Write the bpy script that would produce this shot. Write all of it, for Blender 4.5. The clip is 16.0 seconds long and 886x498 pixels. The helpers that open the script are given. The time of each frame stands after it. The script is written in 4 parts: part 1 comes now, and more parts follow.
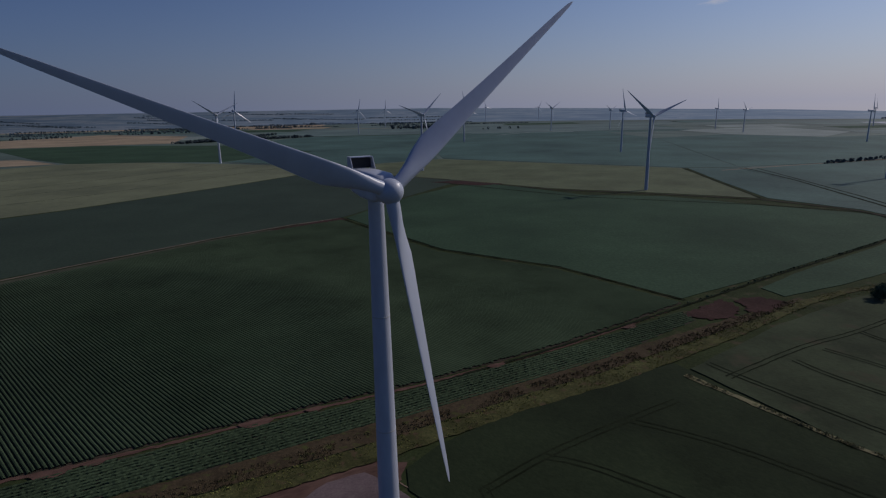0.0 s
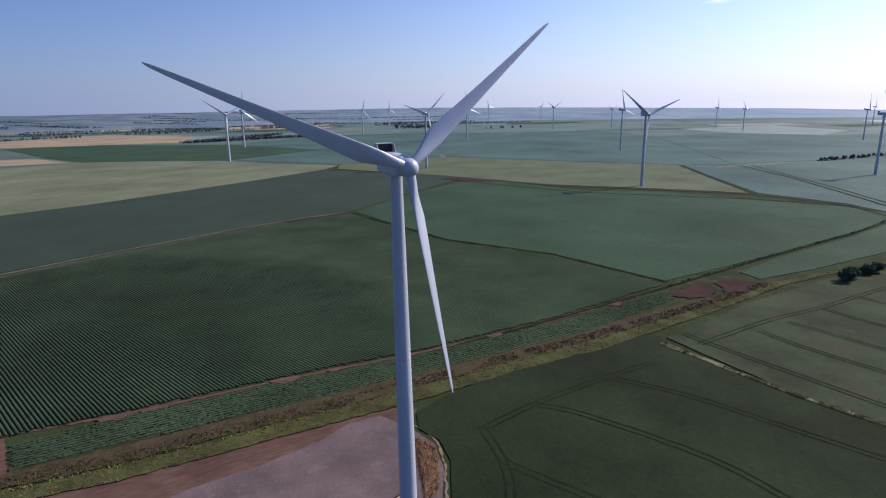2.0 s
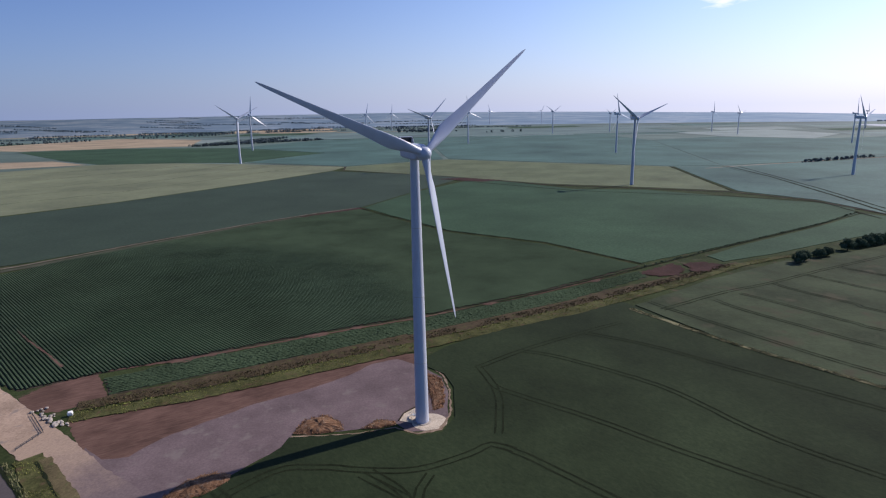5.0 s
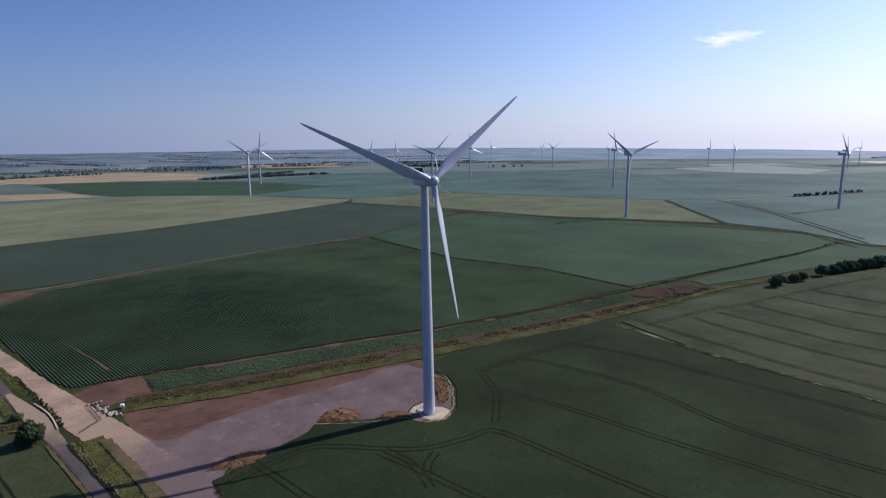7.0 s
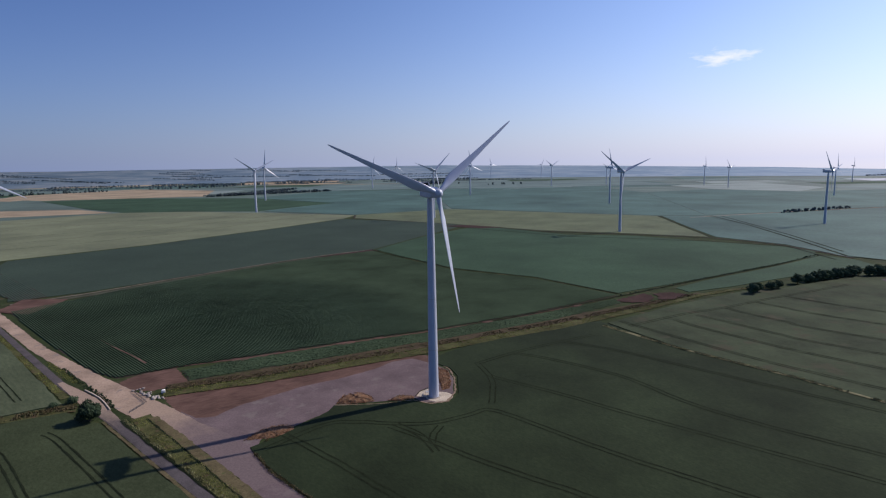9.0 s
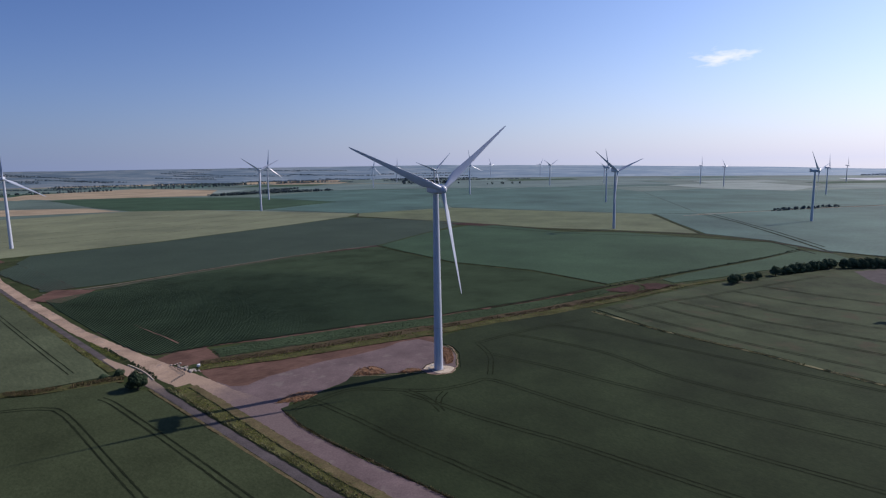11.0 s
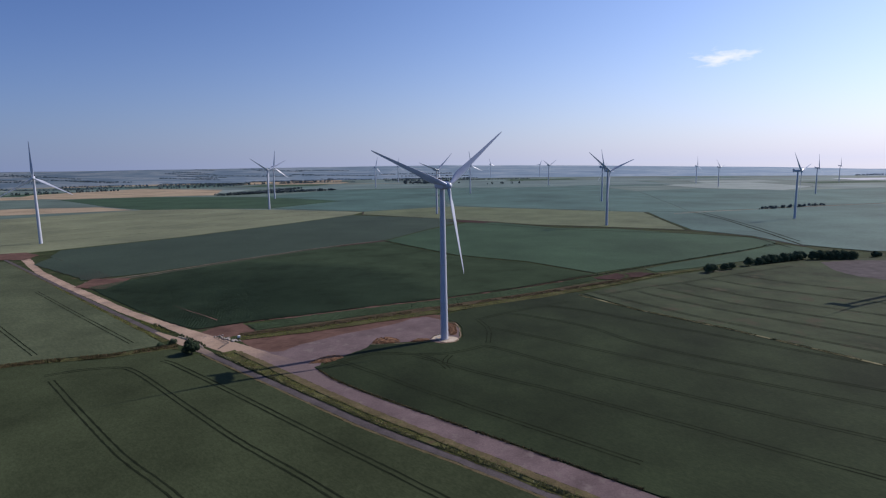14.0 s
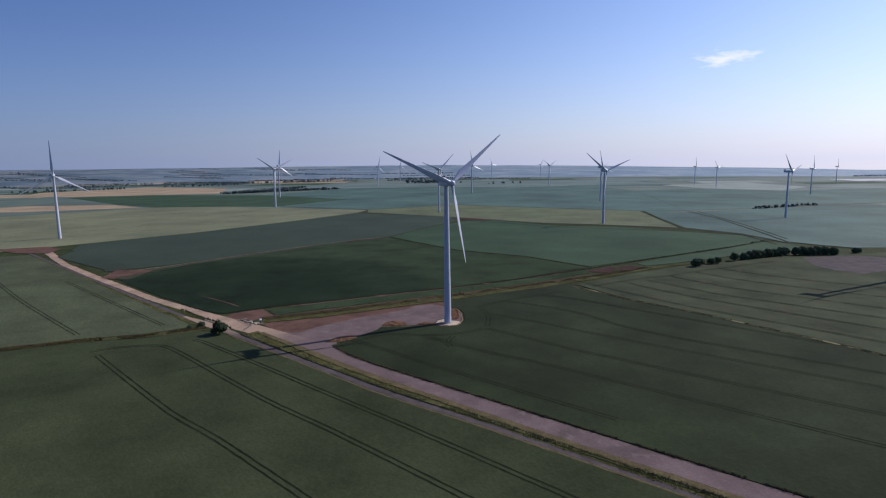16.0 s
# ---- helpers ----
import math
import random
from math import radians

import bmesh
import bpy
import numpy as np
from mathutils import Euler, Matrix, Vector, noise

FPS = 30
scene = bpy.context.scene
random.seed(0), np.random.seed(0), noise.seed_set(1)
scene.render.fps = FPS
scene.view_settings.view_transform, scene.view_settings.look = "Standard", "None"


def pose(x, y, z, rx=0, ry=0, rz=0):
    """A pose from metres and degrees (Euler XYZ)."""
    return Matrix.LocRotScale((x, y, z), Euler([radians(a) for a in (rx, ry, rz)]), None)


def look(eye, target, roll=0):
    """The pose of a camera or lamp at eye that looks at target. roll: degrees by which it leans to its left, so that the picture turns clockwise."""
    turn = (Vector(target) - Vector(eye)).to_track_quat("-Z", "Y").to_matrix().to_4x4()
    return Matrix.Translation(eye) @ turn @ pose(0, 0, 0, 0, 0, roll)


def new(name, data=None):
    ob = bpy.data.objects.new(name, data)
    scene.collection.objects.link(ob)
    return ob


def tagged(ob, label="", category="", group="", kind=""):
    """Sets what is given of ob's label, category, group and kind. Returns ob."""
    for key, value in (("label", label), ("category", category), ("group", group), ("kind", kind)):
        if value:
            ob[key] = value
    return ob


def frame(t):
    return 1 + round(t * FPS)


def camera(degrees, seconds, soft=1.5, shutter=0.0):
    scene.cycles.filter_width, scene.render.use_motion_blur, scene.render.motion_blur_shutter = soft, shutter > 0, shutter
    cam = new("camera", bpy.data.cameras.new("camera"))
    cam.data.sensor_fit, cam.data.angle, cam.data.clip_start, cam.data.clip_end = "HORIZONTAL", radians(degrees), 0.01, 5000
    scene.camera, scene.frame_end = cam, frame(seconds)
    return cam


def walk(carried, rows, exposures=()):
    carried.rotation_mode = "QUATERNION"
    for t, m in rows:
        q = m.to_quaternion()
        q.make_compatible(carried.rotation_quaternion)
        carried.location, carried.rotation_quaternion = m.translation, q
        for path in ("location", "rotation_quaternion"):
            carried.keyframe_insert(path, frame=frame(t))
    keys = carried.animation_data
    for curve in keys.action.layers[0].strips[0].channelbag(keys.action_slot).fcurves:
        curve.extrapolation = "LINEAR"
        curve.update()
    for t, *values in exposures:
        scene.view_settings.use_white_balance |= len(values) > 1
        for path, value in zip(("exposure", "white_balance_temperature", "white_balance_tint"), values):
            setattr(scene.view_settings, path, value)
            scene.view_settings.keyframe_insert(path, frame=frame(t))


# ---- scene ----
cam = camera(74.3, 16.0, soft=1.2)
PATH = [
    (0, (9.304, -88.22, 92.25), (9.321, -86.277, 91.775), -1.0),
    (0.5, (9.028, -94.795, 92.17), (9.047, -92.852, 91.693), -1.1),
    (1, (8.786, -101.672, 92.141), (8.802, -99.729, 91.665), -1.1),
    (1.5, (8.698, -108.689, 92.086), (8.708, -106.747, 91.609), -1.1),
    (2, (8.606, -115.797, 91.982), (8.612, -113.854, 91.506), -1.1),
    (2.5, (8.418, -123.052, 91.927), (8.422, -121.109, 91.45), -1.1),
    (3, (8.191, -130.43, 91.885), (8.195, -128.487, 91.408), -1.1),
    (3.5, (7.984, -137.92, 91.876), (7.988, -135.977, 91.399), -1.1),
    (6, (6.613, -176.363, 91.889), (6.611, -174.407, 91.474), -1.1),
    (6.5, (6.311, -184.036, 91.892), (6.307, -182.072, 91.514), -1.0),
    (7, (6.016, -191.593, 91.899), (6.013, -189.624, 91.552), -0.9),
    (7.5, (5.787, -199.207, 91.898), (5.785, -197.233, 91.58), -0.9),
    (8, (5.567, -206.876, 91.897), (5.564, -204.898, 91.6), -0.9),
    (8.5, (5.278, -214.62, 91.891), (5.275, -212.641, 91.602), -0.9),
    (9, (4.908, -222.413, 91.879), (4.905, -220.434, 91.59), -0.9),
    (11.5, (2.414, -261.137, 92.019), (2.413, -259.158, 91.729), -0.9),
    (12, (1.925, -268.873, 92.048), (1.924, -266.894, 91.758), -0.9),
    (12.5, (1.481, -276.566, 92.071), (1.479, -274.587, 91.782), -0.9),
    (13, (1.042, -284.278, 92.092), (1.038, -282.299, 91.804), -0.9),
    (13.5, (0.631, -292.025, 92.099), (0.628, -290.046, 91.81), -0.9),
    (14, (0.242, -299.796, 92.098), (0.24, -297.817, 91.809), -0.9),
    (14.5, (-0.145, -307.615, 92.1), (-0.148, -305.636, 91.811), -0.8),
    (15, (-0.542, -315.424, 92.086), (-0.546, -313.444, 91.797), -0.8),
    (15.5, (-0.926, -323.201, 92.067), (-0.93, -321.222, 91.778), -0.8),
    (16, (-1.273, -330.974, 92.043), (-1.279, -328.995, 91.753), -0.7),
]
walk(cam, [(t, look(eye, target, roll)) for t, eye, target, roll in PATH],
     exposures=((0.0, -1.3, 6300, 14), (0.3, -0.34, 6300, 14), (0.5, 0.07, 6300, 14), (0.7, 0.15, 6300, 14), (1.0, 0.2, 6300, 14), (3.7, 0.18, 6300, 14), (6.0, 0.12, 6300, 14), (7.5, 0.02, 6300, 14), (9.0, -0.06, 6300, 14), (16.0, -0.06, 6300, 14)))

# ---- light ----
SUN_AZ, SUN_EL = radians(27.1), radians(36.5)      # from +X towards +Y
SKY_STRENGTH = 0.095
HAZE_SHADE, HAZE_SUN, CLOUD = (1.72, 2.42, 4.35), (8.5, 8.9, 11.0), (11.0, 11.0, 11.8)
world = bpy.data.worlds.new("sky")
scene.world = world
world.use_nodes = True
wn, wl = world.node_tree.nodes, world.node_tree.links
wn.clear()
sky = wn.new("ShaderNodeTexSky")
sky.sky_type, sky.sun_disc = "NISHITA", False
sky.sun_elevation, sky.sun_rotation = SUN_EL, radians(90) - SUN_AZ
sky.altitude, sky.air_density, sky.dust_density, sky.ozone_density = 0, 1.0, 0.5, 3.0
coord = wn.new("ShaderNodeTexCoord")
xyz = wn.new("ShaderNodeSeparateXYZ")
wl.new(coord.outputs["Generated"], xyz.inputs[0])


def world_math(op, a, b=0.0, c=0.0):
    x = wn.new("ShaderNodeMath")
    x.operation = op
    for s, v in zip(x.inputs, (a, b, c)):
        if isinstance(v, (int, float)):
            s.default_value = v
        else:
            wl.new(v, s)
    return x.outputs[0]


def world_mix(fac, a, b):
    x = wn.new("ShaderNodeMix")
    x.data_type = "RGBA"
    for s, v in ((x.inputs[0], fac), (x.inputs[6], a), (x.inputs[7], b)):
        if isinstance(v, tuple):
            s.default_value = (*v, 1)
        else:
            wl.new(v, s)
    return x.outputs[2]


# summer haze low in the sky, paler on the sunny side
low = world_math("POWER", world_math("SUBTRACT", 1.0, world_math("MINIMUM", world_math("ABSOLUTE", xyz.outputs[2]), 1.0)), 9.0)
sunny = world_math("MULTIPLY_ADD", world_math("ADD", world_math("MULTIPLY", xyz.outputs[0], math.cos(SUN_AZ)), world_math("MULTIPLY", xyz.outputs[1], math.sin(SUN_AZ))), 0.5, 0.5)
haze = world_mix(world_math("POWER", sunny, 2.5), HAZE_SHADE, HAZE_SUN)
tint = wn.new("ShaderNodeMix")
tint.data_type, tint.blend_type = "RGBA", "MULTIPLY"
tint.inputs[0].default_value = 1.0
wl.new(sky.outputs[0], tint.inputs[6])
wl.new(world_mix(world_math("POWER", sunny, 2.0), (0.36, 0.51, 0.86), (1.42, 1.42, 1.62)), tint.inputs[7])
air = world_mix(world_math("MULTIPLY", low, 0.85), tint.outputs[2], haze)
# one small fair-weather cloud
cloud_way = Vector((0.42, 0.893, 0.150)).normalized()
aim = wn.new("ShaderNodeVectorMath")
aim.operation = "SUBTRACT"
aim.inputs[1].default_value = cloud_way
wl.new(coord.outputs["Generated"], aim.inputs[0])
flat = wn.new("ShaderNodeVectorMath")
flat.operation = "MULTIPLY"
flat.inputs[1].default_value = (1.0, 1.0, 3.6)
wl.new(aim.outputs[0], flat.inputs[0])
size = wn.new("ShaderNodeVectorMath")
size.operation = "LENGTH"
wl.new(flat.outputs[0], size.inputs[0])
puff = wn.new("ShaderNodeTexNoise")
puff.inputs["Scale"].default_value, puff.inputs["Detail"].default_value = 42.0, 8.0
wl.new(flat.outputs[0], puff.inputs["Vector"])
dense = world_math("SUBTRACT", world_math("MULTIPLY_ADD", puff.outputs["Fac"], 2.4, -0.4), world_math("MULTIPLY", size.outputs["Value"], 19.0))
cover = world_math("MULTIPLY", world_math("MINIMUM", world_math("MAXIMUM", world_math("MULTIPLY", dense, 1.1), 0.0), 1.0), 0.75)
air = world_mix(cover, air, CLOUD)
wbg = wn.new("ShaderNodeBackground")
wbg.inputs["Strength"].default_value = SKY_STRENGTH
wout = wn.new("ShaderNodeOutputWorld")
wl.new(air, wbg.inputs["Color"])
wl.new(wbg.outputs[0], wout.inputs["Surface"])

sun = new("sun", bpy.data.lights.new("sun", "SUN"))
sun.data.energy, sun.data.angle, sun.data.color = 4.3, radians(0.55), (1.0, 0.90, 0.79)
sun_way = Vector((math.cos(SUN_EL) * math.cos(SUN_AZ), math.cos(SUN_EL) * math.sin(SUN_AZ), math.sin(SUN_EL)))
sun.matrix_world = look(sun_way * 300, (0, 0, 0))


# ---- materials ----
def material(name, roughness=0.9, metal=0.0, specular=0.3):
    m = bpy.data.materials.new(name)
    m.use_nodes = True
    n = m.node_tree.nodes
    b = n["Principled BSDF"]
    b.inputs["Roughness"].default_value, b.inputs["Metallic"].default_value = roughness, metal
    b.inputs["Specular IOR Level"].default_value = specular
    return m, n, m.node_tree.links, b


def ramp(n, stops):
    r = n.new("ShaderNodeValToRGB")
    e = r.color_ramp.elements
    while len(e) < len(stops):
        e.new(0.5)
    for k, (p, c) in zip(e, stops):
        k.position, k.color = p, (*c, 1)
    return r


def noise_node(n, l, scale, detail=4.0, rough=0.6, warp=None, stretch=None):
    """Noise in world metres: scale is its period."""
    g = n.new("ShaderNodeNewGeometry")
    t = n.new("ShaderNodeTexNoise")
    t.inputs["Scale"].default_value, t.inputs["Detail"].default_value, t.inputs["Roughness"].default_value = 1.0 / scale, detail, rough
    src = g.outputs["Position"]
    if stretch:
        turn = n.new("ShaderNodeMapping")
        turn.inputs["Rotation"].default_value = (0, 0, -stretch[2])
        l.new(src, turn.inputs["Vector"])
        mp = n.new("ShaderNodeMapping")
        mp.inputs["Scale"].default_value = (stretch[0], stretch[1], 1)
        l.new(turn.outputs["Vector"], mp.inputs["Vector"])
        src = mp.outputs["Vector"]
    l.new(src, t.inputs["Vector"])
    return t.outputs["Fac"]


def mix(n, l, fac, a, b, blend="MIX"):
    x = n.new("ShaderNodeMix")
    x.data_type, x.blend_type = "RGBA", blend
    for s, v in ((x.inputs[0], fac), (x.inputs[6], a), (x.inputs[7], b)):
        if isinstance(v, (int, float)):
            s.default_value = v
        elif isinstance(v, tuple):
            s.default_value = (*v, 1)
        else:
            l.new(v, s)
    return x.outputs[2]


def bump(n, l, b, height, strength, distance):
    x = n.new("ShaderNodeBump")
    x.inputs["Strength"].default_value, x.inputs["Distance"].default_value = strength, distance
    l.new(height, x.inputs["Height"])
    l.new(x.outputs[0], b.inputs["Normal"])


def surface(name, dark, mid, light, fine, broad, relief=0.1, roughness=0.92, stretch=None, spot=None, specular=0.06, vary=(0.74, 1.24)):
    """An earthy or leafy surface: three tones over fine grain, mottled by a broad noise, with spots of another tone."""
    m, n, l, b = material(name, roughness, 0, specular)
    grain = noise_node(n, l, fine, 5, 0.7, stretch=stretch)
    wide = noise_node(n, l, broad, 5, 0.6)
    r = ramp(n, ((0.30, dark), (0.5, mid), (0.72, light)))
    l.new(grain, r.inputs[0])
    r2 = ramp(n, ((0.32, (vary[0],) * 3), (0.68, (vary[1],) * 3)))
    l.new(wide, r2.inputs[0])
    col = mix(n, l, 1.0, r.outputs[0], r2.outputs[0], "MULTIPLY")
    if spot:
        rs = ramp(n, ((0.56, (0, 0, 0)), (0.68, (1, 1, 1))))
        l.new(noise_node(n, l, broad * 0.37, 4, 0.6), rs.inputs[0])
        col = mix(n, l, rs.outputs[0], col, spot)
    l.new(col, b.inputs["Base Color"])
    bump(n, l, b, grain, 0.6, relief)
    return m


M = {}
M["wheat"] = surface("green_wheat", (0.0155, 0.0235, 0.0110), (0.0215, 0.0311, 0.0141), (0.0284, 0.0386, 0.0181), 0.7, 55, 0.10, stretch=(1, 0.5, 0.75), vary=(0.62, 1.38), specular=0.08)
M["wheat_w"] = surface("young_wheat", (0.0309, 0.0408, 0.0205), (0.0416, 0.0530, 0.0270), (0.0536, 0.0663, 0.0356), 0.7, 55, 0.10, stretch=(1, 0.5, 0.75), vary=(0.7, 1.28), specular=0.03)
M["wheat_e"] = surface("ripening_wheat", (0.0374, 0.0495, 0.0264), (0.0462, 0.0594, 0.0319), (0.0572, 0.0704, 0.0385), 0.8, 45, 0.10, stretch=(1, 0.5, 0.75), spot=(0.060, 0.058, 0.035), vary=(0.62, 1.38), specular=0.07)
M["barley"] = surface("pale_barley", (0.0865, 0.1041, 0.0547), (0.1088, 0.1281, 0.0684), (0.1336, 0.1534, 0.0821), 1.6, 70, 0.25, roughness=0.8, specular=0.1, stretch=(1, 0.3, 0.8))
M["barley_w"] = surface("young_barley", (0.0537, 0.0672, 0.0375), (0.0695, 0.0840, 0.0475), (0.0878, 0.1032, 0.0587), 1.2, 60, 0.2, stretch=(1, 0.3, 0.8), vary=(0.7, 1.28))
M["beet"] = surface("dark_beet", (0.0264, 0.0412, 0.0278), (0.0374, 0.0552, 0.0368), (0.0519, 0.0721, 0.0478), 1.8, 90, 0.2, roughness=0.8, specular=0.09, vary=(0.82, 1.18))
M["beet_e"] = surface("green_beet", (0.0278, 0.0531, 0.0289), (0.0393, 0.0713, 0.0390), (0.0546, 0.0917, 0.0511), 1.8, 90, 0.2, roughness=0.8, specular=0.06, vary=(0.76, 1.24))
M["potato"] = surface("potato_leaves", (0.0379, 0.0577, 0.0323), (0.0503, 0.0746, 0.0413), (0.0652, 0.0925, 0.0521), 0.55, 40, 0.05, specular=0.03)
M["soil"] = surface("red_brown_soil", (0.0759, 0.0443, 0.0345), (0.1089, 0.0644, 0.0500), (0.1463, 0.0896, 0.0700), 0.9, 14, 0.04, stretch=(1, 0.15, -1.08), vary=(0.7, 1.3))
M["path_dust"] = surface("trodden_path", (0.0990, 0.0840, 0.0634), (0.1375, 0.1176, 0.0903), (0.1815, 0.1584, 0.1244), 0.9, 16, 0.03)
M["path_side"] = surface("brown_grass", (0.0448, 0.0480, 0.0325), (0.0627, 0.0648, 0.0438), (0.0840, 0.0852, 0.0587), 1.1, 14, 0.15)
M["furrow"] = surface("furrow_soil", (0.030, 0.026, 0.020), (0.050, 0.042, 0.032), (0.075, 0.062, 0.048), 0.8, 18, 0.08)
M["redsoil"] = surface("dark_red_soil", (0.0345, 0.0190, 0.0160), (0.0506, 0.0282, 0.0235), (0.0706, 0.0410, 0.0335), 0.9, 14, 0.08)
M["fleece"] = surface("white_crop_fleece", (0.42, 0.44, 0.46), (0.52, 0.54, 0.56), (0.6, 0.62, 0.64), 4, 60, 0.05)
# three distant crops: paler, bluer tone and extra gloss stand in for haze
M["hazy_green"] = surface("hazed_grey_green_crop", (0.0495, 0.0935, 0.0766), (0.0653, 0.1175, 0.0958), (0.0832, 0.1439, 0.1188), 2.0, 170, 0.15, roughness=0.75, specular=0.12, stretch=(0.3, 1, 0.3), vary=(0.68, 1.3))
M["hazy_crop"] = surface("hazed_blue_green_crop", (0.0821, 0.1242, 0.1086), (0.1056, 0.1530, 0.1335), (0.1349, 0.1863, 0.1606), 4, 240, 0.15, roughness=0.75, specular=0.22, vary=(0.72, 1.26))
M["hazy_pale"] = surface("hazed_pale_crop", (0.1667, 0.2070, 0.1800), (0.2012, 0.2438, 0.2136), (0.2415, 0.2852, 0.2520), 4, 200, 0.15, roughness=0.75, specular=0.22)
# leaves of the farthest belts, with blue haze mixed into their tones
M["leaf_haze_belt"] = surface("haze_tinted_belt_leaves", (0.075, 0.105, 0.125), (0.095, 0.130, 0.150), (0.120, 0.158, 0.178), 8, 60, 0.3)
M["straw"] = surface("pale_stubble", (0.24, 0.19, 0.125), (0.305, 0.245, 0.165), (0.37, 0.30, 0.205), 2.5, 120, 0.1)
M["yellowish"] = surface("yellow_green_crop", (0.1170, 0.1306, 0.0736), (0.1484, 0.1630, 0.0920), (0.1827, 0.1964, 0.1124), 2.2, 110, 0.2, roughness=0.75, specular=0.15, stretch=(0.25, 1, -0.2))
M["stone_track"] = surface("pale_crushed_stone", (0.2519, 0.1804, 0.1296), (0.3265, 0.2394, 0.1756), (0.4011, 0.3036, 0.2274), 0.8, 14, 0.05, spot=(0.23, 0.185, 0.155))
M["pad"] = surface("grey_stone_pad", (0.1102, 0.0813, 0.0823), (0.1354, 0.1012, 0.1015), (0.1635, 0.1245, 0.1225), 0.7, 16, 0.03, spot=(0.168, 0.136, 0.128))
M["asphalt"] = surface("worn_asphalt", (0.0630, 0.0544, 0.0558), (0.0840, 0.0736, 0.0738), (0.1092, 0.0960, 0.0943), 0.5, 9, 0.02)
M["verge"] = surface("rough_grass", (0.0380, 0.0430, 0.0170), (0.0640, 0.0660, 0.0250), (0.1000, 0.0940, 0.0380), 1.1, 11, 0.25, spot=(0.088, 0.060, 0.036), vary=(0.6, 1.4))
M["verge_red"] = surface("dry_dock_weeds", (0.0400, 0.0320, 0.0190), (0.0620, 0.0470, 0.0280), (0.0930, 0.0690, 0.0400), 1.0, 9, 0.2, spot=(0.070, 0.076, 0.026))
M["margin"] = surface("grassy_headland", (0.0221, 0.0323, 0.0119), (0.0340, 0.0459, 0.0170), (0.0493, 0.0629, 0.0255), 1.2, 22, 0.2, spot=(0.070, 0.060, 0.034))
M["tram"] = surface("wheel_mark", (0.011, 0.015, 0.008), (0.016, 0.021, 0.011), (0.023, 0.029, 0.015), 1.0, 12, 0.1, specular=0.03)
# farmland seen mostly far off, its colour lightened and cooled as haze would
M["ground"] = surface("hazed_farmland", (0.0688, 0.0989, 0.0774), (0.0888, 0.1245, 0.0968), (0.1133, 0.1537, 0.1180), 6, 260, 0.2, roughness=0.75, specular=0.22, vary=(0.6, 1.4))
M["leaf"] = surface("tree_leaves", (0.0378, 0.0621, 0.0338), (0.0648, 0.0999, 0.0567), (0.1053, 0.1485, 0.0837), 0.9, 6, 0.1, roughness=0.8)
M["leaf_dark"] = surface("dark_tree_leaves", (0.020, 0.032, 0.018), (0.036, 0.054, 0.030), (0.060, 0.084, 0.046), 0.9, 6, 0.1, roughness=0.8)
# far woods: bluer and paler than near leaves, painted as seen through haze
M["leaf_haze_far"] = surface("haze_tinted_wood_leaves", (0.052, 0.074, 0.082), (0.074, 0.098, 0.106), (0.098, 0.124, 0.130), 8, 60, 0.3)
M["bark"] = surface("bark", (0.03, 0.024, 0.018), (0.05, 0.04, 0.03), (0.08, 0.065, 0.05), 0.1, 1, 0.02)
M["grass"] = surface("grass_blades", (0.1104, 0.1250, 0.0370), (0.1748, 0.1848, 0.0546), (0.2484, 0.2332, 0.0827), 0.9, 11, 0.05)
M["reeds"] = surface("dry_reeds", (0.12, 0.12, 0.055), (0.18, 0.175, 0.085), (0.25, 0.24, 0.13), 0.7, 11, 0.05)
M["dock"] = surface("rust_weeds", (0.17, 0.085, 0.045), (0.27, 0.148, 0.082), (0.38, 0.235, 0.145), 0.6, 4, 0.05, spot=(0.14, 0.13, 0.06))
M["spoil"] = surface("pale_spoil", (0.16, 0.115, 0.08), (0.23, 0.17, 0.12), (0.31, 0.235, 0.17), 0.5, 3, 0.08, spot=(0.12, 0.085, 0.05))
M["rust"] = surface("rusty_spoil", (0.070, 0.036, 0.020), (0.140, 0.078, 0.045), (0.230, 0.145, 0.090), 0.7, 3, 0.15, spot=(0.20, 0.150, 0.105), vary=(0.6, 1.4))
M["weed"] = surface("olive_weeds", (0.0680, 0.0560, 0.0304), (0.1040, 0.0840, 0.0448), (0.1440, 0.1184, 0.0640), 0.7, 6, 0.05, spot=(0.080, 0.092, 0.034))
M["reedbank"] = surface("pale_reed_bank", (0.13, 0.125, 0.066), (0.19, 0.178, 0.098), (0.26, 0.24, 0.14), 0.8, 7, 0.1, spot=(0.085, 0.092, 0.04))
M["concrete"] = surface("pale_gravel_ring", (0.36, 0.30, 0.23), (0.46, 0.39, 0.30), (0.56, 0.48, 0.38), 0.5, 5, 0.04)
M["rubble"] = surface("rubble", (0.22, 0.19, 0.16), (0.33, 0.29, 0.25), (0.46, 0.42, 0.37), 0.5, 4, 0.05)



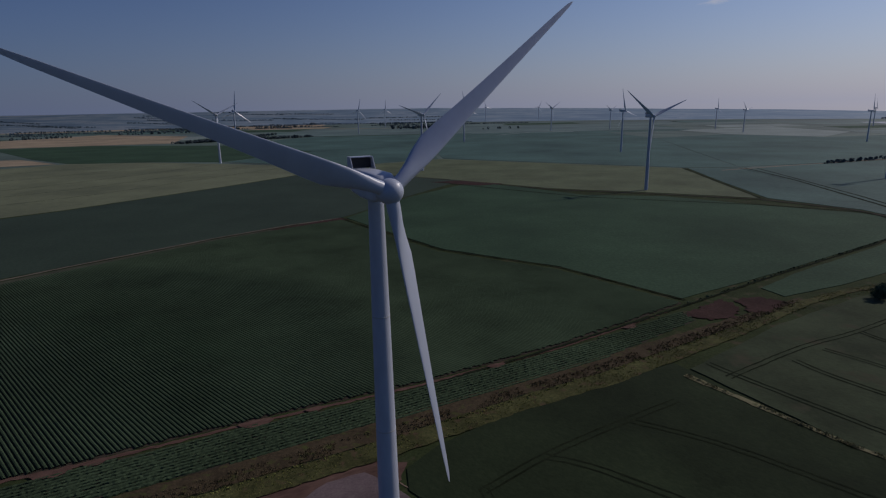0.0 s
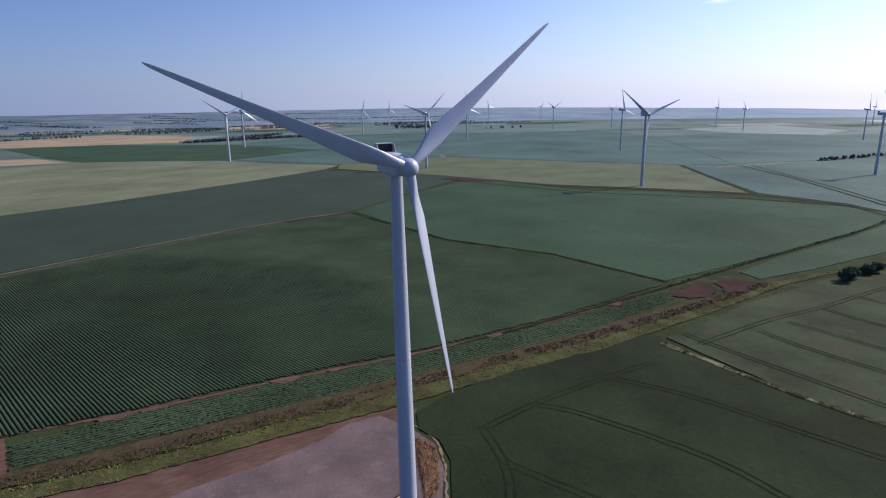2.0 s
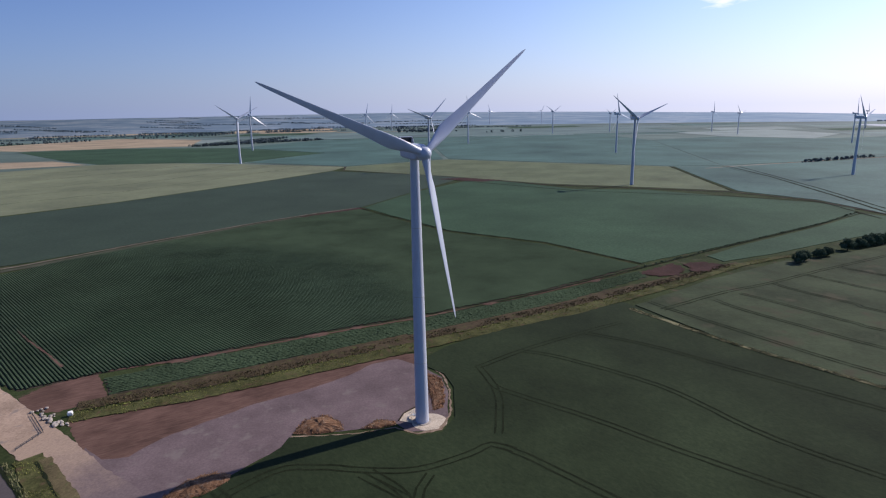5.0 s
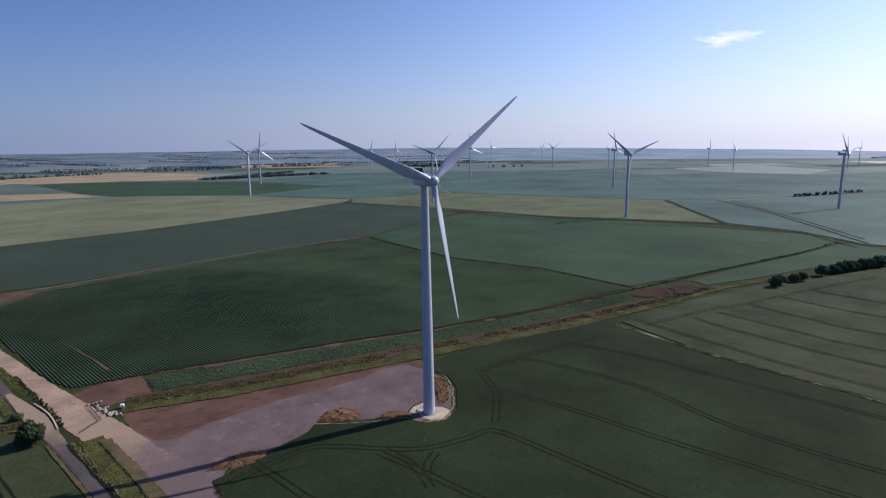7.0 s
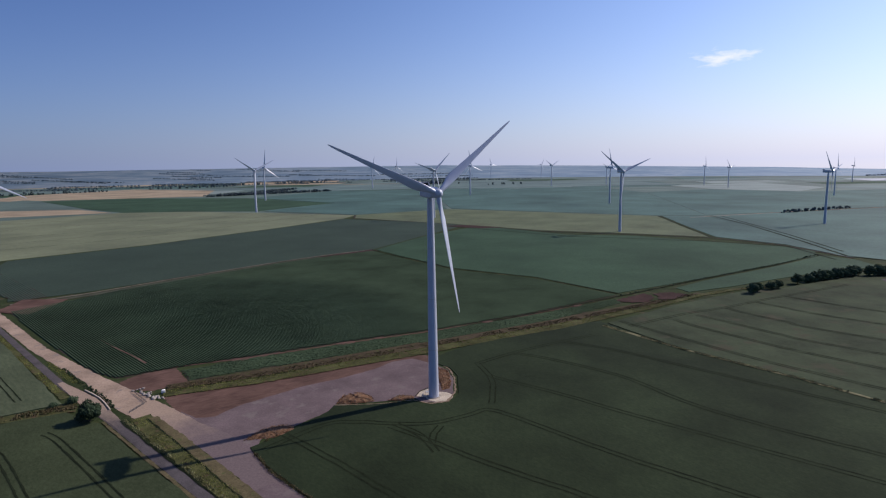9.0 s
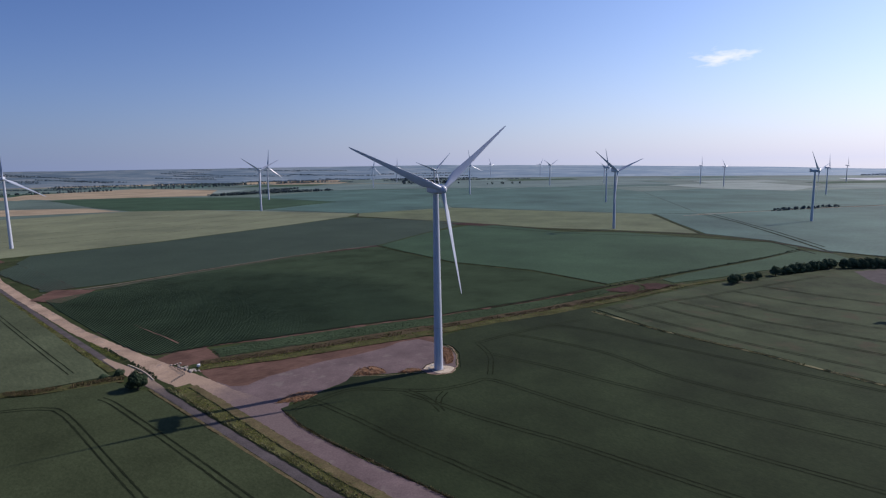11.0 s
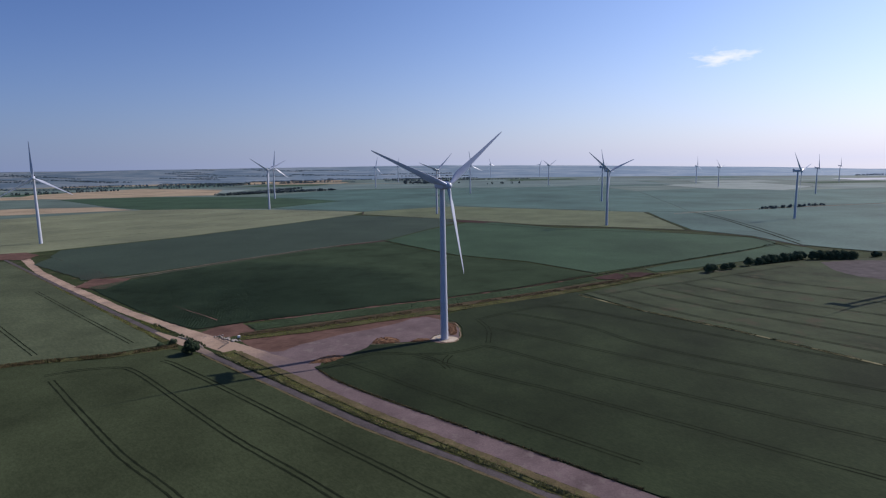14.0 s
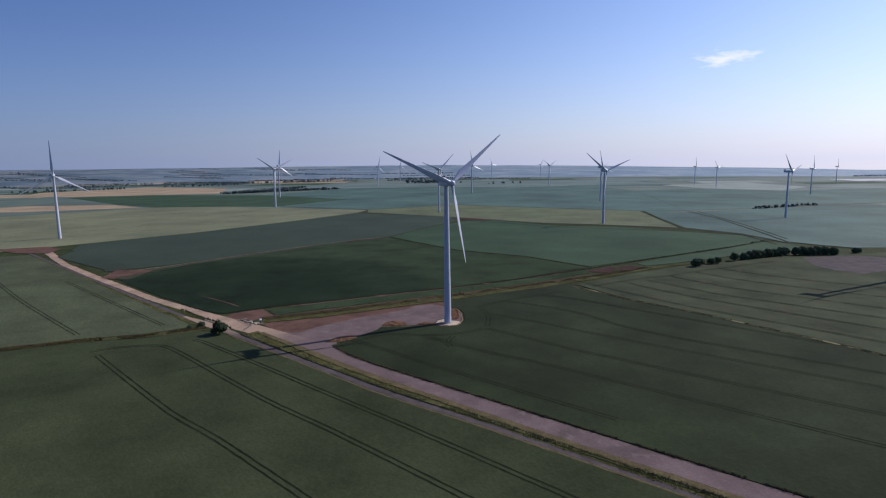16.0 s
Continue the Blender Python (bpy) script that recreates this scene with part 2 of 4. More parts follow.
def fading(name, near, far, s0, s1):
    """Dust from one surface thinning out over another, along the way of the track."""
    m, n, l, b = material(name, 0.93, 0, 0.06)
    g = n.new("ShaderNodeNewGeometry")
    d = n.new("ShaderNodeVectorMath")
    d.operation = "DOT_PRODUCT"
    d.inputs[1].default_value = (0.723, -0.691, 0)
    l.new(g.outputs["Position"], d.inputs[0])
    add = n.new("ShaderNodeMath")
    add.operation = "MULTIPLY_ADD"
    add.inputs[1].default_value = 44.0
    l.new(noise_node(n, l, 9, 5, 0.65), add.inputs[0])
    l.new(d.outputs["Value"], add.inputs[2])
    rng = n.new("ShaderNodeMapRange")
    rng.interpolation_type = "SMOOTHSTEP"
    rng.inputs["From Min"].default_value, rng.inputs["From Max"].default_value = s0 + 22, s1 + 22
    l.new(add.outputs[0], rng.inputs["Value"])
    grain = noise_node(n, l, 0.7, 5, 0.7)
    tone = ramp(n, ((0.3, (0.82,) * 3), (0.7, (1.18,) * 3)))
    l.new(grain, tone.inputs[0])
    col = mix(n, l, rng.outputs[0], near, far)
    l.new(mix(n, l, 1.0, col, tone.outputs[0], "MULTIPLY"), b.inputs["Base Color"])
    bump(n, l, b, grain, 0.5, 0.04)
    return m


M["dust_road"] = fading("dust_over_gravel", (0.325, 0.24, 0.176), (0.147, 0.112, 0.109), -74, -28)
M["dust_lane"] = fading("dust_over_asphalt", (0.30, 0.225, 0.168), (0.083, 0.073, 0.073), -98, -58)


def paint(name, colour, roughness=0.38, dirt=0.10):
    m, n, l, b = material(name, roughness, 0, 0.5)
    g = noise_node(n, l, 7, 5, 0.6, stretch=(3.0, 3.0, 0.3))
    r = ramp(n, ((0.35, tuple(c * (1 - dirt) for c in colour)), (0.62, colour)))
    l.new(g, r.inputs[0])
    l.new(r.outputs[0], b.inputs["Base Color"])
    rr = n.new("ShaderNodeMapRange")
    rr.inputs["To Min"].default_value, rr.inputs["To Max"].default_value = roughness - 0.06, roughness + 0.12
    l.new(noise_node(n, l, 1.6, 4, 0.6), rr.inputs["Value"])
    l.new(rr.outputs[0], b.inputs["Roughness"])
    return m


M["white"] = paint("white_turbine_paint", (0.50, 0.53, 0.60))
M["blade"] = paint("white_blade_gelcoat", (0.48, 0.52, 0.60), 0.33, 0.06)
M["dark"] = paint("dark_grille", (0.03, 0.032, 0.035), 0.5)
M["steel"] = paint("galvanised_steel", (0.42, 0.43, 0.44), 0.45)
M["joint"] = paint("flange_joint", (0.45, 0.46, 0.47), 0.5)
M["sack"] = paint("white_bag_cloth", (0.78, 0.78, 0.76), 0.8)


# ---- mesh helpers ----
def mesh_object(name, bm, mat, parent=None, label="", smooth=False):
    me = bpy.data.meshes.new(name)
    bm.to_mesh(me)
    bm.free()
    if smooth:
        me.polygons.foreach_set("use_smooth", [True] * len(me.polygons))
    me.materials.append(M[mat])
    ob = new(name, me)
    ob.parent = parent
    if label:
        ob["label"] = label
    return ob


def part(name, bm, mat, parent, label="", smooth=False):
    return mesh_object(name, bm, mat, parent, label, smooth)


def setting(name, bm, mat, label, category, smooth=False, kind="structure"):
    return tagged(mesh_object(name, bm, mat, smooth=smooth), label, category, kind=kind)


def from_lists(name, verts, faces, mat, parent=None, label=""):
    me = bpy.data.meshes.new(name)
    me.from_pydata(verts, [], faces)
    me.materials.append(M[mat])
    ob = new(name, me)
    ob.parent = parent
    if label:
        ob["label"] = label
    return ob


def fine_line(points, step, jitter=0.0, closed=False, seed=3):
    """A polyline cut into steps, with an uneven edge."""
    r = random.Random(seed)
    out, pts = [], [Vector(p).to_2d() for p in points]
    pairs = list(zip(pts, pts[1:] + pts[:1])) if closed else list(zip(pts, pts[1:]))
    for a, b in pairs:
        k = max(1, int((b - a).length / step))
        side = Vector((-(b - a).y, (b - a).x)).normalized()
        for i in range(k):
            out.append(a.lerp(b, i / k) + (side * r.uniform(-jitter, jitter) if i else Vector((0, 0))))
    if not closed:
        out.append(pts[-1])
    return out


def sheet(points, z, step=6.0, jitter=0.25, seed=3, skirt=0.0):
    """A flat patch of land with an uneven outline; skirt: the depth of its sides."""
    bm = bmesh.new()
    vs = [bm.verts.new((p.x, p.y, z)) for p in fine_line(points, step, jitter, True, seed)]
    f = bm.faces.new(vs)
    f.normal_update()
    if f.normal.z < 0:
        f.normal_flip()
    if skirt:
        low = [bm.verts.new((v.co.x, v.co.y, z - skirt)) for v in vs]
        for i in range(len(vs)):
            j = (i + 1) % len(vs)
            bm.faces.new((vs[i], vs[j], low[j], low[i]))
    bmesh.ops.triangulate(bm, faces=[x for x in bm.faces if len(x.verts) > 4])
    return bm


def ribbon(points, width, z, step=3.0, jitter=0.15, seed=5, crown=0.0, bm=None):
    """A strip along a line: a lane, a wheel mark, a verge. width: a number, or one for each point."""
    bm = bm or bmesh.new()
    r = random.Random(seed)
    pts = [Vector(p).to_2d() for p in points]
    ws = list(width) if isinstance(width, (list, tuple)) else [width] * len(pts)
    line = []
    for (a, wa), (b, wb) in zip(zip(pts, ws), zip(pts[1:], ws[1:])):
        k = max(1, int((b - a).length / step))
        line += [(a.lerp(b, i / k), wa + (wb - wa) * i / k) for i in range(k)]
    line.append((pts[-1], ws[-1]))
    prev = None
    for i, (p, w) in enumerate(line):
        d = (line[min(i + 1, len(line) - 1)][0] - line[max(i - 1, 0)][0]).normalized()
        side = Vector((-d.y, d.x))
        row = [p + side * (w / 2 + r.uniform(-jitter, jitter)), p, p - side * (w / 2 + r.uniform(-jitter, jitter))]
        cur = [bm.verts.new((q.x, q.y, z + (crown if j == 1 else 0))) for j, q in enumerate(row)]
        if prev:
            for j in range(2):
                bm.faces.new((prev[j + 1], cur[j + 1], cur[j], prev[j]))
        prev = cur
    return bm


def box(bm, size, m=Matrix.Identity(4), bevel=0.0):
    g = bmesh.ops.create_cube(bm, size=1.0, matrix=m @ Matrix.Diagonal((*size, 1)))
    if bevel:
        es = list({e for v in g["verts"] for e in v.link_edges})
        bmesh.ops.bevel(bm, geom=es, offset=bevel, segments=2, affect="EDGES")
    return bm


def rod(bm, a, b, r, n=8):
    a, b = Vector(a), Vector(b)
    q = (b - a).to_track_quat("Z", "Y").to_matrix().to_4x4()
    bmesh.ops.create_cone(bm, cap_ends=True, segments=n, radius1=r, radius2=r, depth=(b - a).length,
                          matrix=Matrix.Translation((a + b) / 2) @ q)
    return bm


def loft(rings, caps=True, bm=None):
    """Skins closed rings of the same count of points."""
    bm = bm or bmesh.new()
    rows = [[bm.verts.new(p) for p in ring] for ring in rings]
    for a, b in zip(rows, rows[1:]):
        for i in range(len(a)):
            j = (i + 1) % len(a)
            bm.faces.new((a[i], a[j], b[j], b[i]))
    if caps:
        bm.faces.new(rows[0][::-1])
        bm.faces.new(rows[-1])
    bmesh.ops.recalc_face_normals(bm, faces=bm.faces)
    return bm


# ---- the land ----
# one sheet out to the low hills that close the horizon
def land():
    bm = bmesh.new()
    rings = [(0, 0), (150, 0), (400, 0), (900, 0), (1800, 0), (2700, 0), (3500, 0)]
    rows, n, cx, cy = [], 96, 0, -100
    for r, z in rings[1:]:
        rows.append([bm.verts.new((cx + r * math.cos(2 * math.pi * i / n), cy + r * math.sin(2 * math.pi * i / n), z)) for i in range(n)])
    mid = bm.verts.new((cx, cy, 0))
    for i in range(n):
        bm.faces.new((mid, rows[0][i], rows[0][(i + 1) % n]))
    for a, b in zip(rows, rows[1:]):
        for i in range(n):
            j = (i + 1) % n
            bm.faces.new((a[i], b[i], b[j], a[j]))
    return bm


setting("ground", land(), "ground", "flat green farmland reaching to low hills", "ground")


PROFILE = ((3495, -0.01), (3700, 0.13), (3900, 0.34), (4100, 0.6), (4300, 0.84), (4400, 0.96), (4480, 1.0))


def ridge_height(x, y):
    """How high the far country rises that way: high in the west and north, low towards the sun."""
    ahead = max(y + 100, 0.25 * math.hypot(x, y + 100))
    return 80 - min(62, max(0, 80 * x / ahead))


def far_rise():
    """The far country, rising to the skyline."""
    bm, n, cx, cy = bmesh.new(), 240, 0, -100
    rows = []
    for k, (r, part_up) in enumerate(PROFILE):
        row = []
        for i in range(n):
            a = 2 * math.pi * i / n
            x, y = cx + r * math.cos(a), cy + r * math.sin(a)
            uneven = 3.0 * noise.noise((math.cos(a) * 9, math.sin(a) * 9, 0.3)) + 1.5 * noise.noise((math.cos(a) * 40, math.sin(a) * 40, 2))
            row.append(bm.verts.new((x, y, part_up * ridge_height(x, y) + uneven * (k / (len(PROFILE) - 1)) ** 2)))
        rows.append(row)
    rows.append([bm.verts.new((v.co.x * 1.01, v.co.y * 1.01, -20)) for v in rows[-1]])
    for a, b in zip(rows, rows[1:]):
        for i in range(n):
            j = (i + 1) % n
            bm.faces.new((a[i], b[i], b[j], a[j]))
    return bm


def far_material():
    m, n, l, b = material("painted_haze_country", 0.8, 0, 0.15)
    g = n.new("ShaderNodeNewGeometry")
    mp = n.new("ShaderNodeVectorMath")
    mp.operation = "MULTIPLY"
    mp.inputs[1].default_value = (0.0032, 0.0032, 0.11)
    l.new(g.outputs["Position"], mp.inputs[0])
    stripes = n.new("ShaderNodeTexNoise")
    stripes.inputs["Scale"].default_value, stripes.inputs["Detail"].default_value, stripes.inputs["Roughness"].default_value = 1.0, 5, 0.6
    l.new(mp.outputs[0], stripes.inputs["Vector"])
    band = stripes.outputs["Fac"]
    # field stripes in blue-grey tones: distance haze put into the colour
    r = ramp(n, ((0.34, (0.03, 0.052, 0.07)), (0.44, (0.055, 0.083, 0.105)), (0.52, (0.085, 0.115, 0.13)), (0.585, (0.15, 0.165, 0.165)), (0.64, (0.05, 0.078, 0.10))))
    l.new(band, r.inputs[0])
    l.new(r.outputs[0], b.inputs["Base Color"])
    # painted haze: a blue glow, stronger to the east on the sunny side
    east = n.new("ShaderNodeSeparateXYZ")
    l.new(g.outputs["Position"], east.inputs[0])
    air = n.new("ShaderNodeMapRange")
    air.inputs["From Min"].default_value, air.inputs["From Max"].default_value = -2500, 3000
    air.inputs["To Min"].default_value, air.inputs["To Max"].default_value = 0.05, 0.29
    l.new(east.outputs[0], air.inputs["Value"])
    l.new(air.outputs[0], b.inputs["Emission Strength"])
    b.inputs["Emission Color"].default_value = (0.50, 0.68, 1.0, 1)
    return m


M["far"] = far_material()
setting("backdrop", far_rise(), "far", "distant hills and fields painted with blue haze along the skyline", "hills", smooth=True)

setting("field_margins", sheet(((-760, 150), (-640, 330), (-450, 366), (-160, 850), (360, 750), (450, 740), (900, 700), (900, 100), (560, -400), (0, -620), (-500, -300)), 0.02, 12, 1.0, 201), "margin",
        "rough grassy headland between the fields", "grass")

D = Vector((0.723, -0.691))          # the way of the track and of the potato rows
N = Vector((0.691, 0.723))


def on(s, n):
    """A place s metres along the track and n metres across it."""
    return tuple(D * s + N * n)


FIELDS = (
    ("field", "wheat", "short green wheat field with wheel marks", 0.30, 0.4,
     ((0, 47), (8, 57), (38, 79.5), (68, 94), (94, 107), (120, 52.2), (151.4, 13.4), (188.4, -41.8), (236.4, -119.4), (304, -239), on(340, -56.5), on(200, -64), on(150, -67.3), on(95, -70.3), on(74, -71.7), on(50, -73.2), on(21, -74.6), on(3, -74.2), (-57, -45.5),
      (-60, -41), (-52, -32.5), (-46.5, -24), (-39.5, -13), (-38.5, -8), (-22, -7.4), (-8, -5.4), (-1, -8.6), (6, -6.6), (10, 2), (10, 22), (7, 32), (1, 38))),
    ("field", "wheat_e", "ripening green wheat field browned in patches", 0.40, 0.4,
     ((98, 102), (154, 143), (211, 176), (240, 184), (330, 226), (380, 228), (520, 250), (700, 120), (560, -260), (307, -239), (238, -118.5), (189.6, -41), (152.6, 14.6), (121.6, 53.2))),
    ("field", "barley_w", "pale green barley field beside the lane", 0.40, 0.4,
     (on(-104, -103.4), on(-118, -103.2), on(-160, -103), on(-230, -102.4), on(-330, -101.6), on(-440, -101), on(-520, -101), (-700, 150), (-420, -120), (-196, -25), (-168, -17))),
    ("field", "wheat_w", "green wheat field along the narrow lane", 0.40, 0.4,
     ((-140, -11), on(-72, -99), on(0, -97.5), on(48, -97), on(70, -95.4), on(90, -93.2), on(110, -91.5), on(200, -85), on(340, -76.5), (-120, -520), (-420, -132), (-196, -32), (-166, -25))),
    ("field", "beet", "dark green beet field", 0.30, 0.4,
     ((-303, 180), (-262, 212), (-220, 262), (-152, 338), (-107, 382), (-72, 410), (-24, 520), (40, 652), (-28, 706), (-168, 778), (-251, 632), (-352, 470), (-440, 366), (-420, 318), (-360, 262))),
    ("field", "beet_e", "green beet field crossed by a faint track", 0.30, 0.4,
     ((-69, 408), (-42, 366), (13, 288), (80, 240), (126, 178), (201, 222), (295, 282), (357, 322), (372, 350), (360, 386), (306, 428), (238, 494), (162, 512), (58, 640), (-20, 520))),
    ("field", "yellowish", "yellow-green ripening crop field", 0.30, 0.4,
     ((-450, 366), (-352, 478), (-251, 640), (-168, 790), (-157, 855), (-358, 944), (-523, 1003), (-668, 997), (-880, 760), (-1000, 620), (-640, 330), (-510, 300))),
    ("field", "barley", "yellow-green field round a turbine", 0.30, 0.4,
     ((-157, 855), (19, 965), (230, 830), (361, 747), (323, 471), (246, 515), (135, 567), (14, 676), (-150, 790))),
    ("field", "beet_e", "dark green strip field", 0.30, 0.4,
     ((-1170, 1490), (-957, 1585), (-569, 1496), (-265, 1219), (-325, 1107), (-380, 985), (-523, 1010), (-668, 1004), (-815, 1124))),
    ("field", "straw", "pale stubble strip", 0.30, 0.4,
     ((-1034, 1092), (-830, 1115), (-690, 1002), (-905, 900), (-1150, 900))),
    ("field", "straw", "broad pale stubble field", 0.30, 0.4,
     ((-1512, 1869), (-1348, 2356), (-899, 2102), (-752, 1638), (-957, 1592), (-1182, 1520), (-1420, 1640))),
    ("field", "straw", "far pale stubble field", 0.30, 0.4,
     ((-1060, 2700), (-1150, 3300), (-640, 3420), (-560, 3000))),
    ("field", "straw", "far pale stubble field", 0.30, 0.4,
     ((-2200, 2600), (-2300, 2850), (-1420, 3150), (-1330, 2900))),
    ("field", "beet_e", "green crop strip between hedge and verge", 0.28, 0.4,
     ((205, 217), (295, 275), (362, 324), (377, 300), (372, 262), (300, 238), (268, 222), (214, 194), (176, 178), (172, 192))),
    ("field", "hazy_green", "dull green field beyond the hedge trees", 0.28, 0.4,
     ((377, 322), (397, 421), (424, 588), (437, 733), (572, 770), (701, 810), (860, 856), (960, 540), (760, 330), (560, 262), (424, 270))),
    ("field", "hazy_green", "far dull green wheat field", 0.28, 0.4,
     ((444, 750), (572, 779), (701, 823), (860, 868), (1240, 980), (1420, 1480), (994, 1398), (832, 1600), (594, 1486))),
    ("field", "hazy_green", "broad field behind a turbine tinted grey-green with haze", 0.28, 0.4,
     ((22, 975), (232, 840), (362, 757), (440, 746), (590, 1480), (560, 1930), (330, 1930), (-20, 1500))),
    ("field", "hazy_green", "field in the middle distance tinted grey-green with haze", 0.28, 0.4,
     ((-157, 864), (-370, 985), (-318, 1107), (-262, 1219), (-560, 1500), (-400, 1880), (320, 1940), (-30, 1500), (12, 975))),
    ("field", "hazy_green", "small dull green field by the crossing tracks", 0.28, 0.4,
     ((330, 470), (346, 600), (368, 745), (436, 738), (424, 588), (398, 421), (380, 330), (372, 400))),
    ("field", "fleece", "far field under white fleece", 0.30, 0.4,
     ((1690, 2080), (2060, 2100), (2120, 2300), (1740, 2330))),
    ("field", "hazy_pale", "pale green field beyond the hedge", 0.30, 0.4,
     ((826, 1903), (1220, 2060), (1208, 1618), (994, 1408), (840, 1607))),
    ("field", "hazy_crop", "far field tinted blue-green with haze", 0.30, 0.4,
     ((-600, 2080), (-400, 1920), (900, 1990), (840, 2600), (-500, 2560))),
)
for i, (name, mat, label, z, jit, pts) in enumerate(FIELDS):
    z += 0.004 * i
    setting(name, sheet(pts, z, 7.0, jit, i, skirt=z), mat, label, "field")


# the patchwork farther out, mostly in crop colours tinted with haze
def patchwork():
    r = random.Random(11)
    kinds = ("hazy_crop", "hazy_green", "hazy_crop", "beet_e", "hazy_pale", "hazy_crop", "hazy_green", "straw")
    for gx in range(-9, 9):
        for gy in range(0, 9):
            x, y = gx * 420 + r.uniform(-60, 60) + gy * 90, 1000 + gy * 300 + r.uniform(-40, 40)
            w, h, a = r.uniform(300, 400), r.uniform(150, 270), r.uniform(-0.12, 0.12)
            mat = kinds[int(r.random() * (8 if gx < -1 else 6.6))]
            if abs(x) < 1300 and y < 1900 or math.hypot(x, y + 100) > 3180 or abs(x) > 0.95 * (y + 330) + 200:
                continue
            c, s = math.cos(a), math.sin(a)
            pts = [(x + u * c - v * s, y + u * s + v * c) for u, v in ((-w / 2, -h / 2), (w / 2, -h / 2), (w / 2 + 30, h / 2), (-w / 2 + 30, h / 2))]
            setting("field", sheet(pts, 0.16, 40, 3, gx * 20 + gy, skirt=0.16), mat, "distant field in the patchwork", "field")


patchwork()

# bare soil
SOIL = (
    ("soil_strip", ((-110, 4), (-100, 7), (-88, 13), (-76, 19), (-57, 28), (-37, 38), (-20, 48), (-12, 52), (0, 50), (-4, 30), (-30, 20), (-60, -4), (-82, -20), (-96, -14)), "bare reddish soil beside the stone pad", 0.05),
    ("soil_patch", ((-137, 20), (-134, 28), (-122, 40), (-117, 34), (-107, 20), (-112, 14), (-118, 10), (-127, 11)), "bare red soil at the field corner", 0.05),
    ("soil_patch", ((-290, 150), (-296, 186), (-280, 186), (-264, 186), (-262, 168), (-262, 142)), "bare red soil where a farm path begins", 0.405),
    ("soil_patch", ((117, 155), (128, 164), (143, 175.5), (147, 171), (146, 163), (139, 151), (128, 149)), "bare red soil in the field margin", 0.407),
    ("soil_patch", ((149, 172), (153, 176), (162, 178), (172, 171), (164, 162), (156, 157), (148, 158), (150, 166)), "bare red soil in the field margin", 0.408),
    ("soil_patch", ((-122, 362), (-100, 384), (-74, 408), (-66, 400), (-92, 372), (-112, 354)), "bare red soil at a path's end", 0.409),
    ("soil_patch", ((0, 640), (60, 600), (90, 612), (40, 650)), "bare brown soil by a farm track", 0.411),
    ("soil_patch", ((-520, 330), (-470, 352), (-440, 330), (-432, 296), (-470, 300)), "bare soil hardstanding at the track's bend", 0.413),
)
for i, (name, pts, label, z) in enumerate(SOIL):
    setting(name, sheet(pts, z, 1.2, 1.5 if i > 2 else 0.5, 50 + i), "redsoil" if i in (3, 4, 5, 6) else "soil", label, "soil")

# ---- tracks ----
setting("pad", sheet(((-96, -11), (-88, -17), (-81, -16), (-76, -7), (-67, 2), (-55, 13), (-43, 20), (-28, 32), (-20, 42), (-11, 46), (-3, 40), (1, 36), (6, 30), (8, 20), (8, 2), (4, -6), (-4, -6),
        (-8, -1), (-19, -4), (-24, -5), (-38, -6), (-38, -12), (-46, -21), (-52, -29), (-58, -33), (-58, -45), (-66, -51), (-90, -28)), 0.09, 3.0, 0.3, 71), "pad", "grey crushed-stone crane pad round the turbine", "pad")
setting("stone_track", ribbon([(-476, 330), (-444, 312), (-418, 282), (-398, 258), (-366, 222), (-300, 158), (-204, 68), (-150, 24), (-121, -1), (-113, -7)], [9, 9, 8, 7, 7, 7, 6.6, 7.5, 13, 13], 0.13, 2.5, 0.35, 72), "stone_track",
        "pale dusty crushed-stone track", "track")
setting("track_mouth", ribbon([(-117, -4), (-104, -13.8), (-88, -27), on(-30, -77.2), on(10, -79)], [13, 13.4, 13.5, 12, 8.4], 0.145, 1.5, 0.3, 203), "dust_road", "dusty mouth of the gravel access road", "track")
setting("dusty_corner", ribbon([(-163, 21), (-148, 8.5), on(-100, -95.4), on(-84, -94.8), on(-68, -94.5), on(-50, -94.4)], [2, 5, 6.5, 5, 3.6, 3.4], 0.18, 1.5, 0.12, 202), "dust_lane", "pale dusty corner where lane and track meet", "track")
# across the road, by metres along it: middle and width of gravel, verge, its dry half, the ditch, the lane
ROAD = ((-40, -77, 16), (-10, -77.2, 10.5), (15, -79.3, 8.5), (35, -79.2, 9), (50, -78.3, 9.3), (74, -77.1, 9.8), (95, -75.9, 10.2), (150, -73, 10.2), (200, -69.6, 10.4), (330, -62, 10.4))
VERGE = ((-68, -86.8, 7), (-40, -87, 9.4), (0, -87.5, 9), (20, -87.5, 8), (48, -87.2, 8.4), (66, -86.3, 7.6), (90, -84.8, 6.6), (110, -83.7, 6.4), (150, -81.6, 6.4), (200, -78.4, 6.4), (330, -70.6, 6.4))
DRY = ((-64, -83.6, 2.6), (-40, -84, 3.6), (0, -85.2, 4.2), (20, -85.5, 4), (48, -85, 3.8), (66, -83.9, 3.2), (90, -83, 3), (110, -82, 3), (150, -79.8, 3), (200, -76.6, 3), (330, -68.8, 3))
LANE = ((-70, -95.2, 3.4), (0, -94.2, 3.5), (20, -93.7, 3.8), (48, -93.3, 3.8), (66, -92.1, 3.6), (90, -89.6, 3.3), (110, -88.2, 3.2), (150, -85.5, 3.2), (200, -82, 3.2), (330, -74, 3.2))


def course(rows, shift=0.0):
    return [on(a, b + shift) for a, b, _ in rows]


def widths(rows):
    return [c for _, _, c in rows]


